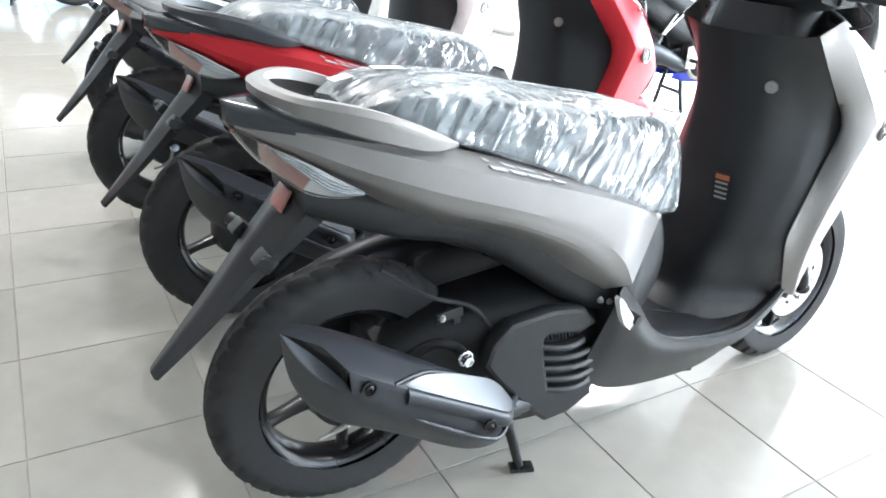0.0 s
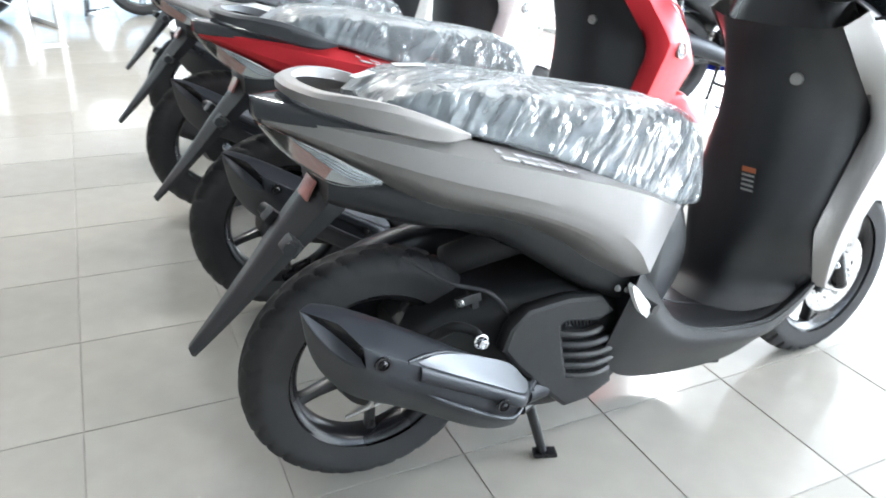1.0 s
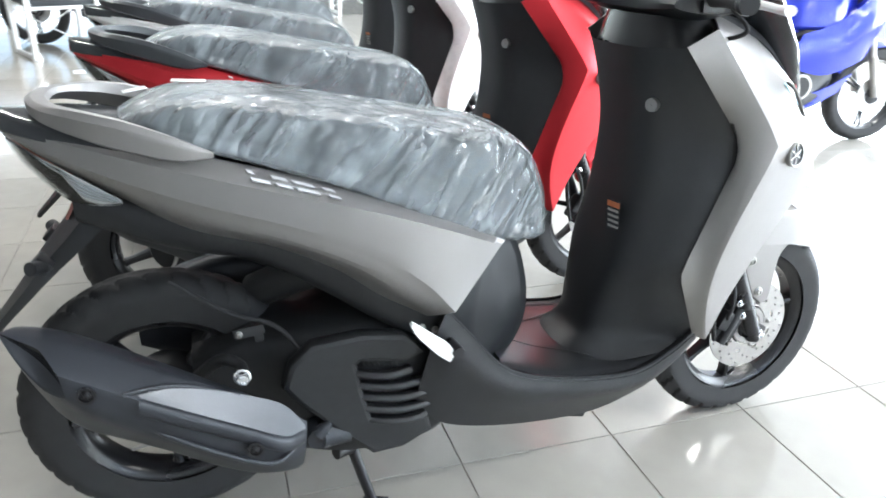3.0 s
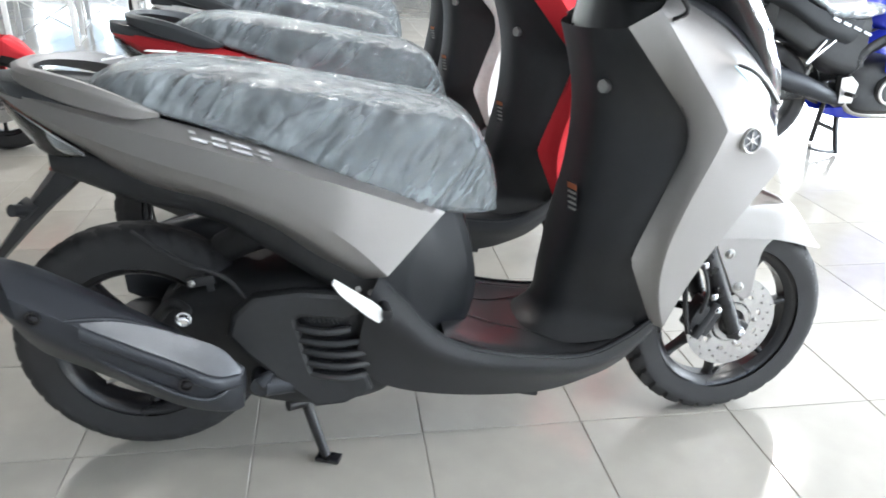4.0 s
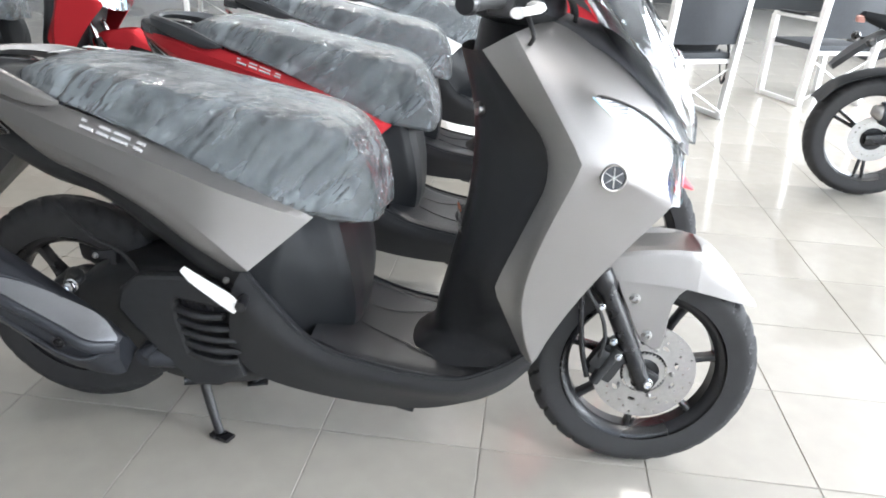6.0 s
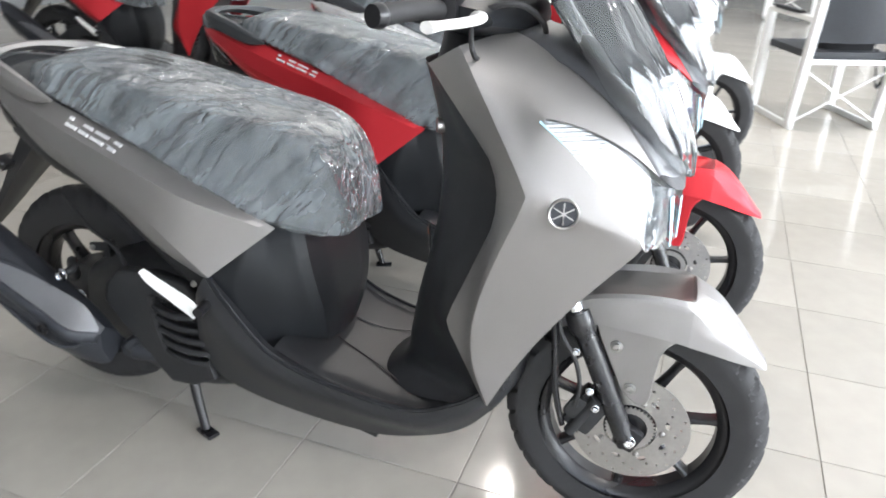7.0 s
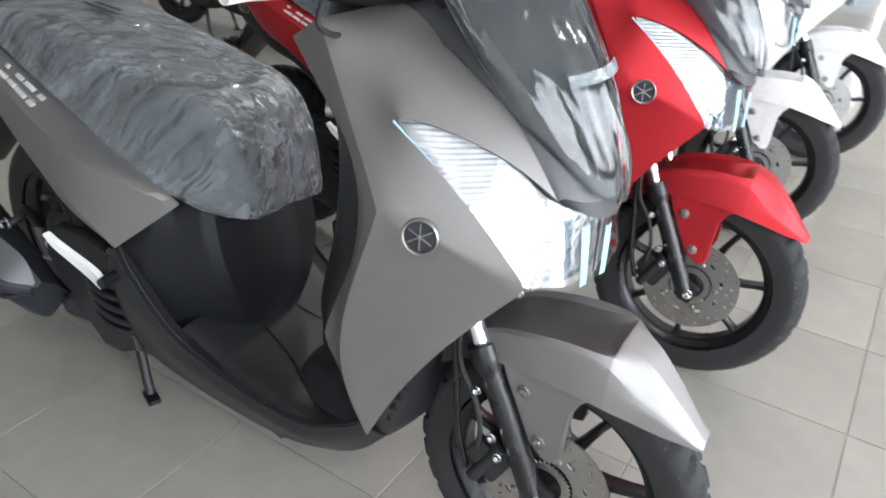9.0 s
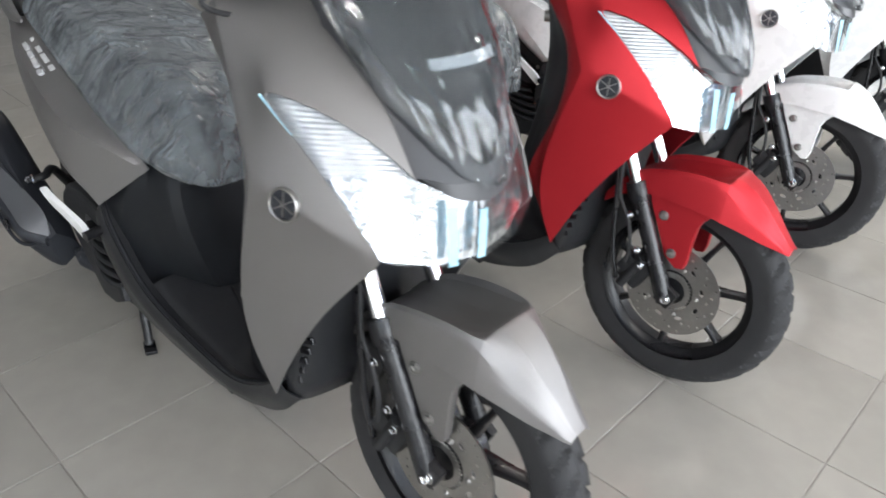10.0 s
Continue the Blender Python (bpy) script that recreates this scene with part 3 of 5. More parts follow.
def lifted(shape, wanted, off):
    """A patch of a surface whose faces meet a rule, lifted off it a little."""
    v, f = shape
    bm = bmesh.new()
    vs = [bm.verts.new(p) for p in v]
    for q in f:
        bm.faces.new([vs[i] for i in q])
    bm.normal_update()
    bmesh.ops.delete(bm, geom=[q for q in bm.faces if not wanted(q.calc_center_median())], context="FACES")
    for p in bm.verts:
        p.co += p.normal * (off if p.normal.x > 0 else -off)
    bm.verts.index_update()
    out = np.array([tuple(p.co) for p in bm.verts]).reshape(-1, 3), [tuple(p.index for p in q.verts) for q in bm.faces]
    bm.free()
    return out


CACHE = {}


def kept(key, make):
    """Each shape is made once and serves every scooter."""
    if key not in CACHE:
        CACHE[key] = make()
    return CACHE[key]


def seat_sections(grow=0.0, drop=0.0):
    """Cross-sections of the long stepped seat from its tail to its nose."""
    rows = []
    for x, top, low, half in ((-0.015, 0.838, 0.818, 0.080), (0.03, 0.862, 0.822, 0.118), (0.10, 0.872, 0.812, 0.138), (0.20, 0.866, 0.782, 0.148),
                              (0.30, 0.850, 0.747, 0.154), (0.40, 0.832, 0.701, 0.158), (0.50, 0.815, 0.659, 0.157), (0.59, 0.800, 0.619, 0.150),
                              (0.65, 0.784, 0.604, 0.134), (0.70, 0.752, 0.594, 0.116), (0.735, 0.690, 0.588, 0.096), (0.750, 0.630, 0.590, 0.075)):
        t, b, h = top + grow, low - drop, half + grow
        xx = x + (grow if x > 0.6 else (-grow if x < 0 else 0))
        rows.append([(xx, -h, b), (xx, -h * 1.02, b + (t - b) * 0.35), (xx, -h * 0.92, b + (t - b) * 0.77), (xx, -h * 0.70, t - 0.008), (xx, 0, t),
                     (xx, h * 0.70, t - 0.008), (xx, h * 0.92, b + (t - b) * 0.77), (xx, h * 1.02, b + (t - b) * 0.35), (xx, h, b), (xx, 0, b + 0.004)])
    return rows


def displaced(shape, rule):
    """Moves each point of a surface along its normal by rule(point)."""
    v, f = shape
    bm = bmesh.new()
    vs = [bm.verts.new(p) for p in v]
    for q in f:
        bm.faces.new([vs[i] for i in q])
    bm.normal_update()
    out = np.array([tuple(p.co + p.normal * rule(p.co)) for p in vs])
    bm.free()
    return out, f


def fold(u, v, seed):
    """Height of one family of folds, 0 to 1: flat facets that meet in sharp lines along v."""
    return 1 - min(1.0, 2.2 * (noise.noise(Vector((u, v, seed))) ** 2 + 0.008) ** 0.5)


def ramp(x, lo, hi):
    k = min(1.0, max(0.0, (x - lo) / (hi - lo)))
    return k * k * (3 - 2 * k)


def crinkled(shape, size, tight, seed):
    """Pulls a film into slanting folds."""
    return displaced(shape, lambda c: size * (fold(c.x * tight + c.z * tight * 0.5, c.y * tight * 0.4, seed) - 0.5 + 0.5 * fold(c.x * tight * 2.3, c.z * tight, seed + 4.1)))


def seat_film(shape, seed):
    """Film drawn over the seat: smooth on top, short slanting folds down the flanks, pleats fanning out below the nose."""
    def rule(c):
        side = 1.0 if c.y > 0 else -1.0
        flank = ramp(abs(c.y), 0.085, 0.140)
        nose = ramp(c.x, 0.50, 0.66)
        lift = 0.0034 * (fold(c.x * 7 + c.z * 5, c.z * 3 + side, seed) - 0.5) * (0.4 + 0.6 * flank)
        lift += 0.0022 * flank * (1 - 0.6 * nose) * fold(c.x * 13 + c.z * 9, c.z * 4, seed + 3.3) ** 2
        fan = (c.x - 0.60 + 0.9 * (0.14 - abs(c.y))) / (0.12 + max(0.0, 0.82 - c.z)) * side
        reach = ramp(0.80 - c.z, 0.0, 0.14)
        lift += nose * reach * (0.0060 * fold(fan * 3.2, c.z * 2.5, seed + 5.5) ** 2 + 0.0030 * fold(fan * 8, c.z * 5, seed + 2.2) ** 2)
        return max(lift, -0.0004)
    return displaced(shape, rule)


def screen_film(shape, seed):
    """A bag pulled tight over the windscreen: calm above, gathered into long pleats that meet at its foot."""
    def rule(c):
        low = ramp(0.97 - c.z, 0.0, 0.16)
        across = c.y / (0.045 + 0.34 * max(0.0, c.z - 0.74))
        lift = 0.0022 * (fold(across * 1.6, c.z * 5, seed) - 0.5) + 0.0016 * fold(across * 4.0 + c.z * 7, c.z * 8, seed + 2.0) ** 2
        lift += low * (0.0085 * fold(across * 3.4, c.z * 2.5, seed + 6.1) ** 2 + 0.0040 * fold(across * 8.0, c.z * 4, seed + 9.4) ** 2)
        return lift
    return displaced(shape, rule)


def wheel(root, name, at, radius, width, rim, grooves, depth, spokes, turn, rim_material, slim=1.0):
    w = thing(name, "", "")
    w.parent = root
    w.matrix_basis = at
    part("tyre", kept(("tyre", radius), lambda: tyre(radius, width, rim, grooves, depth)), RUBBER, w, "black treaded road tyre", sharp=28)
    part("rim", kept(("rim", radius), lambda: cast_rim(rim, width * 0.72, spokes, turn, 0.05, slim)), rim_material, w, "gloss black cast alloy rim")
    part("valve", tube([(0, -0.01, -rim + 0.022), (0, -0.028, -rim + 0.05)], 0.004), RUBBER, w)
    return w


def brake_disc():
    holes = [disc_outline(0.003, 8, r * math.cos(a), r * math.sin(a)) for k in range(36) for r, a in ((0.088 + 0.02 * (k % 3) / 2 - 0.001, 2 * math.pi * k / 36),)]
    slots = []
    for k in range(9):
        a = 2 * math.pi * (k + 0.4) / 9
        ca, sa = math.cos(a), math.sin(a)
        slots.append([(0.073 * ca - s * sa * 0.010 + r * ca * 0.0045, 0.073 * sa + s * ca * 0.010 + r * sa * 0.0045) for s, r in ((-1, 0), (-0.5, 1), (0.5, 1), (1, 0), (0.5, -1), (-0.5, -1))])
    edge = [(0.115 * math.cos(a), 0.115 * math.sin(a)) for a in np.linspace(0, 2 * math.pi, 96, endpoint=False)]
    return plate([edge, disc_outline(0.052, 40)[::-1]] + [h[::-1] for h in holes + slots], 0.004)


def louvres():
    """Slats of the cooling fan grille."""
    rows = []
    for k in range(5):
        z, x = 0.378 - k * 0.0265, 0.333 + k * 0.006
        long = (0.110, 0.128, 0.136, 0.130, 0.118)[k]
        rows.append(loft([[(x + long * s, -0.186 - 0.013 * math.sin(math.pi * s) + dy, z - 0.020 * s + 0.010 * s * s + dz) for dy, dz in ((-0.006, 0.006), (-0.010, -0.004), (0.006, -0.010), (0.012, 0.002))] for s in (0, 0.3, 0.6, 0.85, 1.0)], 12, 12))
    return rows


def side_badge():
    """The raised bright marking on the side panel, as plain bars."""
    strokes = []
    for k, (a, b) in enumerate(((0.0, 0.2), (0.27, 0.44), (0.5, 0.74), (0.85, 0.97))):
        for lo, hi, wide in ((0.0, 0.30, b - a), (0.68, 1.0, (b - a) * (0.35 if k == 0 else 1))):
            strokes.append((a, lo, hi, wide))
    rows = []
    for a, lo, hi, wide in strokes:
        quad = []
        for s, h in ((a, lo), (a + wide, lo), (a + wide, hi), (a, hi)):
            k = 0.84 - 0.56 * h
            quad.append((0.178 + 0.140 * s - 0.008 * h, -(0.156 + 0.007 * s) * (1 - k) - (0.205 + 0.028 * s) * k, (0.770 - 0.044 * s) * (1 - k) + (0.750 - 0.033 * s) * k + 0.0045))
        q = np.array(quad)
        out = q + np.array((0.0, -0.0008, 0.0022))
        v = np.vstack([q + np.array((0, 0.005, -0.003)), out])
        rows.append((v, [(0, 1, 2, 3)[::-1], (4, 5, 6, 7), (0, 1, 5, 4), (1, 2, 6, 5), (2, 3, 7, 6), (3, 0, 4, 7)]))
    return rows


def scooter(label, paint, rail, at, group, steer=3.0, film_seed=1.0):
    root = thing("scooter", label, "scooter", group, at)

    # painted side panels, from the tail to the tip under the seat's nose
    top = [(-0.185, -0.022, 0.832), (-0.12, -0.085, 0.832), (-0.02, -0.125, 0.817), (0.10, -0.150, 0.791), (0.24, -0.160, 0.752), (0.38, -0.165, 0.703), (0.52, -0.165, 0.648), (0.634, -0.156, 0.598)]
    near = [(-0.188, -0.028, 0.824), (-0.12, -0.100, 0.817), (-0.02, -0.150, 0.796), (0.10, -0.186, 0.767), (0.24, -0.218, 0.734), (0.37, -0.240, 0.702), (0.49, -0.236, 0.660), (0.624, -0.158, 0.590)]
    crest = [(-0.19, -0.030, 0.814), (-0.12, -0.103, 0.797), (-0.02, -0.152, 0.761), (0.10, -0.192, 0.723), (0.24, -0.226, 0.685), (0.36, -0.245, 0.638), (0.45, -0.247, 0.572), (0.516, -0.221, 0.496)]
    under = [(-0.185, -0.022, 0.804), (-0.12, -0.088, 0.776), (-0.02, -0.130, 0.724), (0.08, -0.158, 0.668), (0.20, -0.176, 0.636), (0.30, -0.190, 0.590), (0.38, -0.205, 0.535), (0.470, -0.210, 0.483)]
    belly = [(c[0] * 0.45 + u[0] * 0.55, c[1] + 0.012, c[2] * 0.45 + u[2] * 0.55) for c, u in zip(crest, under)]
    tuck = [(x, y + 0.022, z - 0.004) for x, y, z in under]
    panel = kept("panel", lambda: thicken(weld(join(sheet([top, near], 6, 48), sheet([near, crest], 6, 48), sheet([crest, belly, tuck], 12, 48))), 0.003))
    for s in (panel, mirror(panel)):
        part("side_panel", s, paint, root, sharp=14)
    badge = kept("badge", side_badge)
    for side in (1, -1):
        holder = part("badge", kept(("badge_foot", side), lambda: (lambda q: q if side > 0 else mirror(q))(placed(box((0.12, 0.012, 0.002), (0, 0, 0), 0.0008), pose(0.246, -0.190, 0.7405, -18, 15, -8)))), BADGE, root, "bright raised lettering on the side panel")
        for k, stroke in enumerate(badge):
            part("letter_stroke", kept(("stroke", side, k), lambda: stroke if side > 0 else mirror(stroke)), BADGE, holder, sharp=20)

    # tail: cover, lamp, grab rail
    brim = [(-0.204, -0.006, 0.818), (-0.191, -0.038, 0.820), (-0.12, -0.104, 0.816), (-0.02, -0.146, 0.800), (0.06, -0.157, 0.790), (0.12, -0.145, 0.782)]
    part("tail_cover", kept("tail", lambda: sheet([[(x + 0.004 * (x < -0.15), y * 0.97, z - 0.005) for x, y, z in brim], brim] + [[(x, y * k, z + h) for x, y, z in brim] for k, h in ((0.90, 0.018), (0.6, 0.026), (0, 0.030), (-0.6, 0.026), (-0.90, 0.018))]
         + [[(x, -y, z) for x, y, z in brim], [(x + 0.004 * (x < -0.15), -y * 0.97, z - 0.005) for x, y, z in brim]], 40, 34)), TAILTOP, root, "glossy dark tail cover")
    high = [(-0.188, -0.022, 0.806), (-0.15, -0.068, 0.790), (-0.095, -0.108, 0.765), (-0.06, -0.122, 0.745), (-0.020, -0.138, 0.724)]
    parted = [(-0.1885, -0.021, 0.8055), (-0.15, -0.067, 0.787), (-0.095, -0.105, 0.744), (-0.06, -0.120, 0.724), (-0.020, -0.1375, 0.720)]
    base = [(-0.193, -0.012, 0.803), (-0.160, -0.042, 0.761), (-0.105, -0.090, 0.721), (-0.065, -0.114, 0.713), (-0.020, -0.136, 0.717)]
    lens = kept("lens", lambda: placed(thicken(sheet([high, parted, base], 12, 28), 0.002), Matrix.Translation((-0.002, -0.004, 0))))
    glow = kept("lens_in", lambda: sheet([high, parted], 8, 28))
    red = kept("lens_red", lambda: sheet([parted[:3], base[:3]], 6, 24))
    pale = kept("lens_pale", lambda: sheet([parted[2:], base[2:]], 6, 24))
    flutes = kept("flutes", lambda: [tube([(a[0] * (1 - k) + b[0] * k - 0.001, a[1] * (1 - k) + b[1] * k - 0.002, a[2] * (1 - k) + b[2] * k) for a, b in zip(high[1:], parted[1:])], 0.0016, 20, 6) for k in (0.25, 0.5, 0.75, 1.0)])
    for side in (-1, 1):
        body = part("tail_lamp", lens if side < 0 else mirror(lens), LENS, root, "clear fluted rear lamp lens")
        part("lamp_inner", glow if side < 0 else mirror(glow), TAILWHITE, body, "bright fluted reflector")
        part("red_strip", red if side < 0 else mirror(red), TAILRED, body, "pale red strip of the lens")
        part("lower_reflector", pale if side < 0 else mirror(pale), TAILWHITE, body, "bright fluted reflector")
        for q in flutes:
            part("flute", q if side < 0 else mirror(q), CHROME, body)
    part("brake_lamp", kept("brake", lambda: loft([[(-0.187, -0.018, 0.806), (-0.187, 0.018, 0.806), (-0.172, 0.026, 0.782), (-0.172, -0.026, 0.782)],
                                                   [(-0.150, -0.066, 0.790), (-0.150, 0.066, 0.790), (-0.132, 0.078, 0.752), (-0.132, -0.078, 0.752)],
                                                   [(-0.122, -0.082, 0.775), (-0.122, 0.082, 0.775), (-0.102, 0.09, 0.735), (-0.102, -0.09, 0.735)]], 10, 16, True)), TAILRED, root, "red tail lamp lens")
    part("tail_end", kept("tailend", lambda: loft([[(x, -w, z), (x, 0, z + h), (x, w, z), (x, 0, z - h)] for x, w, z, h in ((-0.2015, 0.005, 0.816, 0.003), (-0.194, 0.020, 0.813, 0.008), (-0.186, 0.018, 0.808, 0.008))], 12, 20)), TAILTOP, root, "glossy dark tail end")
    bar = kept("bar", lambda: loft([[(x + a * nx, y + a * ny, z + b) for a, b in ((-w, -h * 0.75), (-w * 1.05, h * 0.55), (-w * 0.4, h), (w * 0.7, h * 0.95), (w, h * 0.1), (-w * 0.2, -h))]
                                    for x, y, z, nx, ny, w, h in ((0.124, -0.172, 0.797, 0.1, 1, 0.003, 0.004),
         (0.07, -0.171, 0.808, 0.1, 1, 0.009, 0.019),
         (0.0, -0.16, 0.829, 0.2, 1, 0.012, 0.024),
         (-0.06, -0.14, 0.845, 0.45, 0.9, 0.014, 0.021),
         (-0.108, -0.1, 0.856, 0.8, 0.6, 0.016, 0.014),
         (-0.132, -0.045, 0.862, 0.97, 0.2, 0.017, 0.011),
         (-0.136, 0, 0.863, 1, 0, 0.017, 0.011),
         (-0.132, 0.045, 0.862, 0.97, -0.2, 0.017, 0.011),
         (-0.108, 0.1, 0.856, 0.8, -0.6, 0.016, 0.014),
         (-0.06, 0.14, 0.845, 0.45, -0.9, 0.014, 0.021),
         (0.0, 0.16, 0.829, 0.2, -1, 0.012, 0.024),
         (0.07, 0.171, 0.808, 0.1, -1, 0.009, 0.019),
         (0.124, 0.172, 0.797, 0.1, -1, 0.003, 0.004))], 60, 24, True))
    part("grab_rail", bar, rail, root, "looped pillion grab rail")

    # seat and its wrapping
    part("seat", kept("seat", lambda: loft(seat_sections(0.0, 0.010), 60, 40)), SEAT, root, "long stepped dark vinyl seat")
    part("seat_wrap", kept(("wrap", film_seed), lambda: seat_film(loft(seat_sections(0.006, 0.014), 220, 140), film_seed)), WRAP, root, "crinkled clear plastic film over the seat", sharp=60)

    # dark body below the seat
    rows = []
    for z, back, wide, flank, knee, front in ((0.270, 0.56, 0.176, 0.104, 0.055, 0.688), (0.305, 0.54, 0.184, 0.118, 0.066, 0.700), (0.35, 0.52, 0.194, 0.140, 0.086, 0.710), (0.41, 0.50, 0.202, 0.158, 0.108, 0.714),
                                              (0.48, 0.50, 0.204, 0.168, 0.124, 0.706), (0.55, 0.52, 0.188, 0.160, 0.124, 0.690), (0.605, 0.54, 0.160, 0.140, 0.110, 0.672)):
        half = [(back, -wide, z), (back + 0.06, -wide * 0.97, z), (front - 0.075, -flank, z), (front - 0.022, -knee - 0.016, z), (front - 0.004, -knee, z), (front + 0.004, -knee * 0.5, z)]
        rows.append(half + [(x, -y, z) for x, y, z in half[::-1]] + [(back - 0.05, 0, z)])
    part("seat_base", kept("base", lambda: loft(rows, 30, 91, True)), SMOOTH, root, "smooth dark grey body below the seat")

    # floorboard, side skirts and keel
    skirt_top = [(0.5, -0.214, 0.492), (0.545, -0.22, 0.44), (0.63, -0.212, 0.345), (0.75, -0.202, 0.296), (0.93, -0.194, 0.274), (1.03, -0.188, 0.31), (1.088, -0.184, 0.352)]
    skirt_mid = [(0.478, -0.218, 0.44), (0.52, -0.224, 0.385), (0.62, -0.214, 0.3), (0.75, -0.202, 0.258), (0.93, -0.192, 0.242), (1.035, -0.182, 0.28), (1.094, -0.176, 0.33)]
    skirt_low = [(0.452, -0.189, 0.3), (0.51, -0.184, 0.232), (0.655, -0.169, 0.188), (0.85, -0.156, 0.172), (0.974, -0.149, 0.2), (1.045, -0.149, 0.24), (1.1, -0.149, 0.3)]
    lip = [(x + 0.004, y + 0.024, z - 0.006) for x, y, z in skirt_top]
    skirt = kept("skirt", lambda: thicken(join(sheet([lip, skirt_top], 4, 40), sheet([skirt_top, skirt_mid, skirt_low], 12, 40)), 0.003))
    for s in (skirt, mirror(skirt)):
        part("side_skirt", s, DARK, root, sharp=45)
    rim = kept("rim_line", lambda: tube([(x + 0.002, y + 0.006, z + 0.002) for x, y, z in skirt_top], 0.0042, 50, 8))
    for s in (rim, mirror(rim)):
        part("footboard_rim", s, SMOOTH, root)
    deck = [[(x, y * k, z + (0.008 if abs(k) < 0.9 else 0.002)) for x, y, z in lip[2:]] for k in (1, 0.85, 0.4, 0, -0.4, -0.85, -1)]
    part("floorboard", kept("deck", lambda: sheet(deck, 26, 26)), DARK, root, "dark textured footboard")
    seam = [(x, y, float(np.interp(x, [q[0] for q in lip], [q[2] for q in lip])) + 0.0072) for x, y in ((0.712, -0.048), (0.77, -0.060), (0.83, -0.082), (0.885, -0.112))]
    for side in (1, -1):
        part("mat_seam", kept(("seam", side), lambda: tube([(x, y * side, z) for x, y, z in seam], 0.0014, 24, 8, 1.4)), BLACK, root, "black joint of the foot mat")
    keel = [[(x, y * k, z - (0.004 if abs(k) < 0.9 else 0)) for x, y, z in skirt_low] for k in (-1, -0.5, 0, 0.5, 1)]
    part("keel", kept("keel", lambda: join(sheet(keel, 12, 30), box((0.042, 0.03, 0.02), (0.835, -0.138, 0.168), 0.006, (0, 12, 0)))), DARK, root)

    # leg shield: painted front fairings, dark inner shield, headlamps
    fair = kept("fair", lambda: thicken(cage(FAIR, FAIR_FACES, FAIR_EDGES, 3, FAIR_CORNERS), 0.003))
    for s in (fair, mirror(fair)):
        part("front_fairing", s, paint, root, sharp=24)
    edge = [(0.964, -0.182, 0.950), (1.045, -0.189, 0.856), (1.118, -0.193, 0.766), (1.068, -0.193, 0.632), (1.022, -0.192, 0.500), (1.056, -0.182, 0.410), (1.094, -0.172, 0.338), (1.085, -0.176, 0.315)]
    bulge = [(0.935, -0.130, 0.945), (0.995, -0.145, 0.850), (1.035, -0.150, 0.760), (1.010, -0.155, 0.632), (0.970, -0.152, 0.500), (0.976, -0.130, 0.400), (0.968, -0.118, 0.326), (0.922, -0.136, 0.277)]
    ridge = [(0.908, -0.06, 0.942), (0.938, -0.075, 0.850), (0.952, -0.08, 0.760), (0.944, -0.08, 0.632), (0.916, -0.080, 0.500), (0.896, -0.068, 0.400), (0.882, -0.060, 0.326), (0.838, -0.066, 0.284)]
    inner = [edge, bulge, ridge, [(x, -y, z) for x, y, z in ridge], [(x, -y, z) for x, y, z in bulge], [(x, -y, z) for x, y, z in edge]]
    part("inner_shield", kept("inner", lambda: sheet(inner, 40, 40)), DARK, root, "dark textured inner leg shield")
    part("key_ring", kept("key", lambda: lathe([(0.001, -0.003), (0.007, -0.004), (0.013, -0.004), (0.014, 0.004), (0.012, 0.01)], 28)), STEEL, root, "round lock cover", at=pose(0.952, -0.108, 0.834, 0, 0, -62))
    sticker = thing("caution_label", "", "")
    sticker.parent, sticker.matrix_basis = root, pose(0.925, -0.060, 0.590, 4, 0, -74)
    part("backing", kept("stk", lambda: plate([[(-0.018, -0.035), (0.018, -0.035), (0.018, 0.035), (-0.018, 0.035)]], 0.0012)), GUN, sticker)
    part("heading", kept("stk2", lambda: box((0.034, 0.001, 0.012), (0, -0.0012, 0.026), 0)), ORANGE, sticker, "orange heading bar")
    for k in range(4):
        part("print_line", kept("stk3", lambda: box((0.03, 0.001, 0.005), (0, -0.0012, 0), 0)), LABEL, sticker, at=pose(0.001 * k, 0, 0.012 - 0.012 * k))
    for side in (1, -1):
        e = thing("emblem", "", "")
        e.parent, e.matrix_basis = root, pose(1.209, -0.2325 * side, 0.751, -6 * side, 0, 16 * side + (0 if side > 0 else 180))
        part("ring", kept("ring", lambda: lathe([(0.0212, 0.006), (0.0245, 0.006), (0.025, -0.002), (0.0235, -0.004), (0.0214, -0.003)], 36, closed=True)), STEEL, e, "silver rim")
        part("face", kept("face", lambda: lathe([(0.001, -0.0005), (0.021, -0.0005), (0.021, 0.005)], 32)), GUN, e)
        for k in range(3):
            part("stroke", kept("stroke", lambda: join(box((0.0019, 0.0025, 0.037), (0, -0.0015, 0), 0.0008))), STEEL, e, at=pose(0, 0, 0, 0, 60 * k, 0))
    lamp = kept("lamp", lambda: cage(LAMP, LAMP_FACES, LAMP_EDGES, 3, LAMP_CORNERS))
    back = kept("lamp_back", lambda: placed(cage(LAMP, LAMP_FACES, LAMP_EDGES, 5, LAMP_CORNERS), Matrix.Translation((-0.014, 0.005, -0.003))))
    for s, b in ((lamp, back), (mirror(lamp), mirror(back))):
        h = part("headlamp", s, LENS, root, "clear headlamp lens with blue protective tape")
        part("reflector", b, MIRROR, h, "bright faceted reflector")
        ribs_in = kept("lamp_ribs", lambda: lifted(back, lambda c: c.z > 0.786 + 0.25 * (c.x - 1.24) - 0.35 * max(0, c.x - 1.28), 0.004))
        part("indicator_reflector", ribs_in if s is lamp else mirror(ribs_in), RIBBED, h, "grey ribbed indicator reflector")
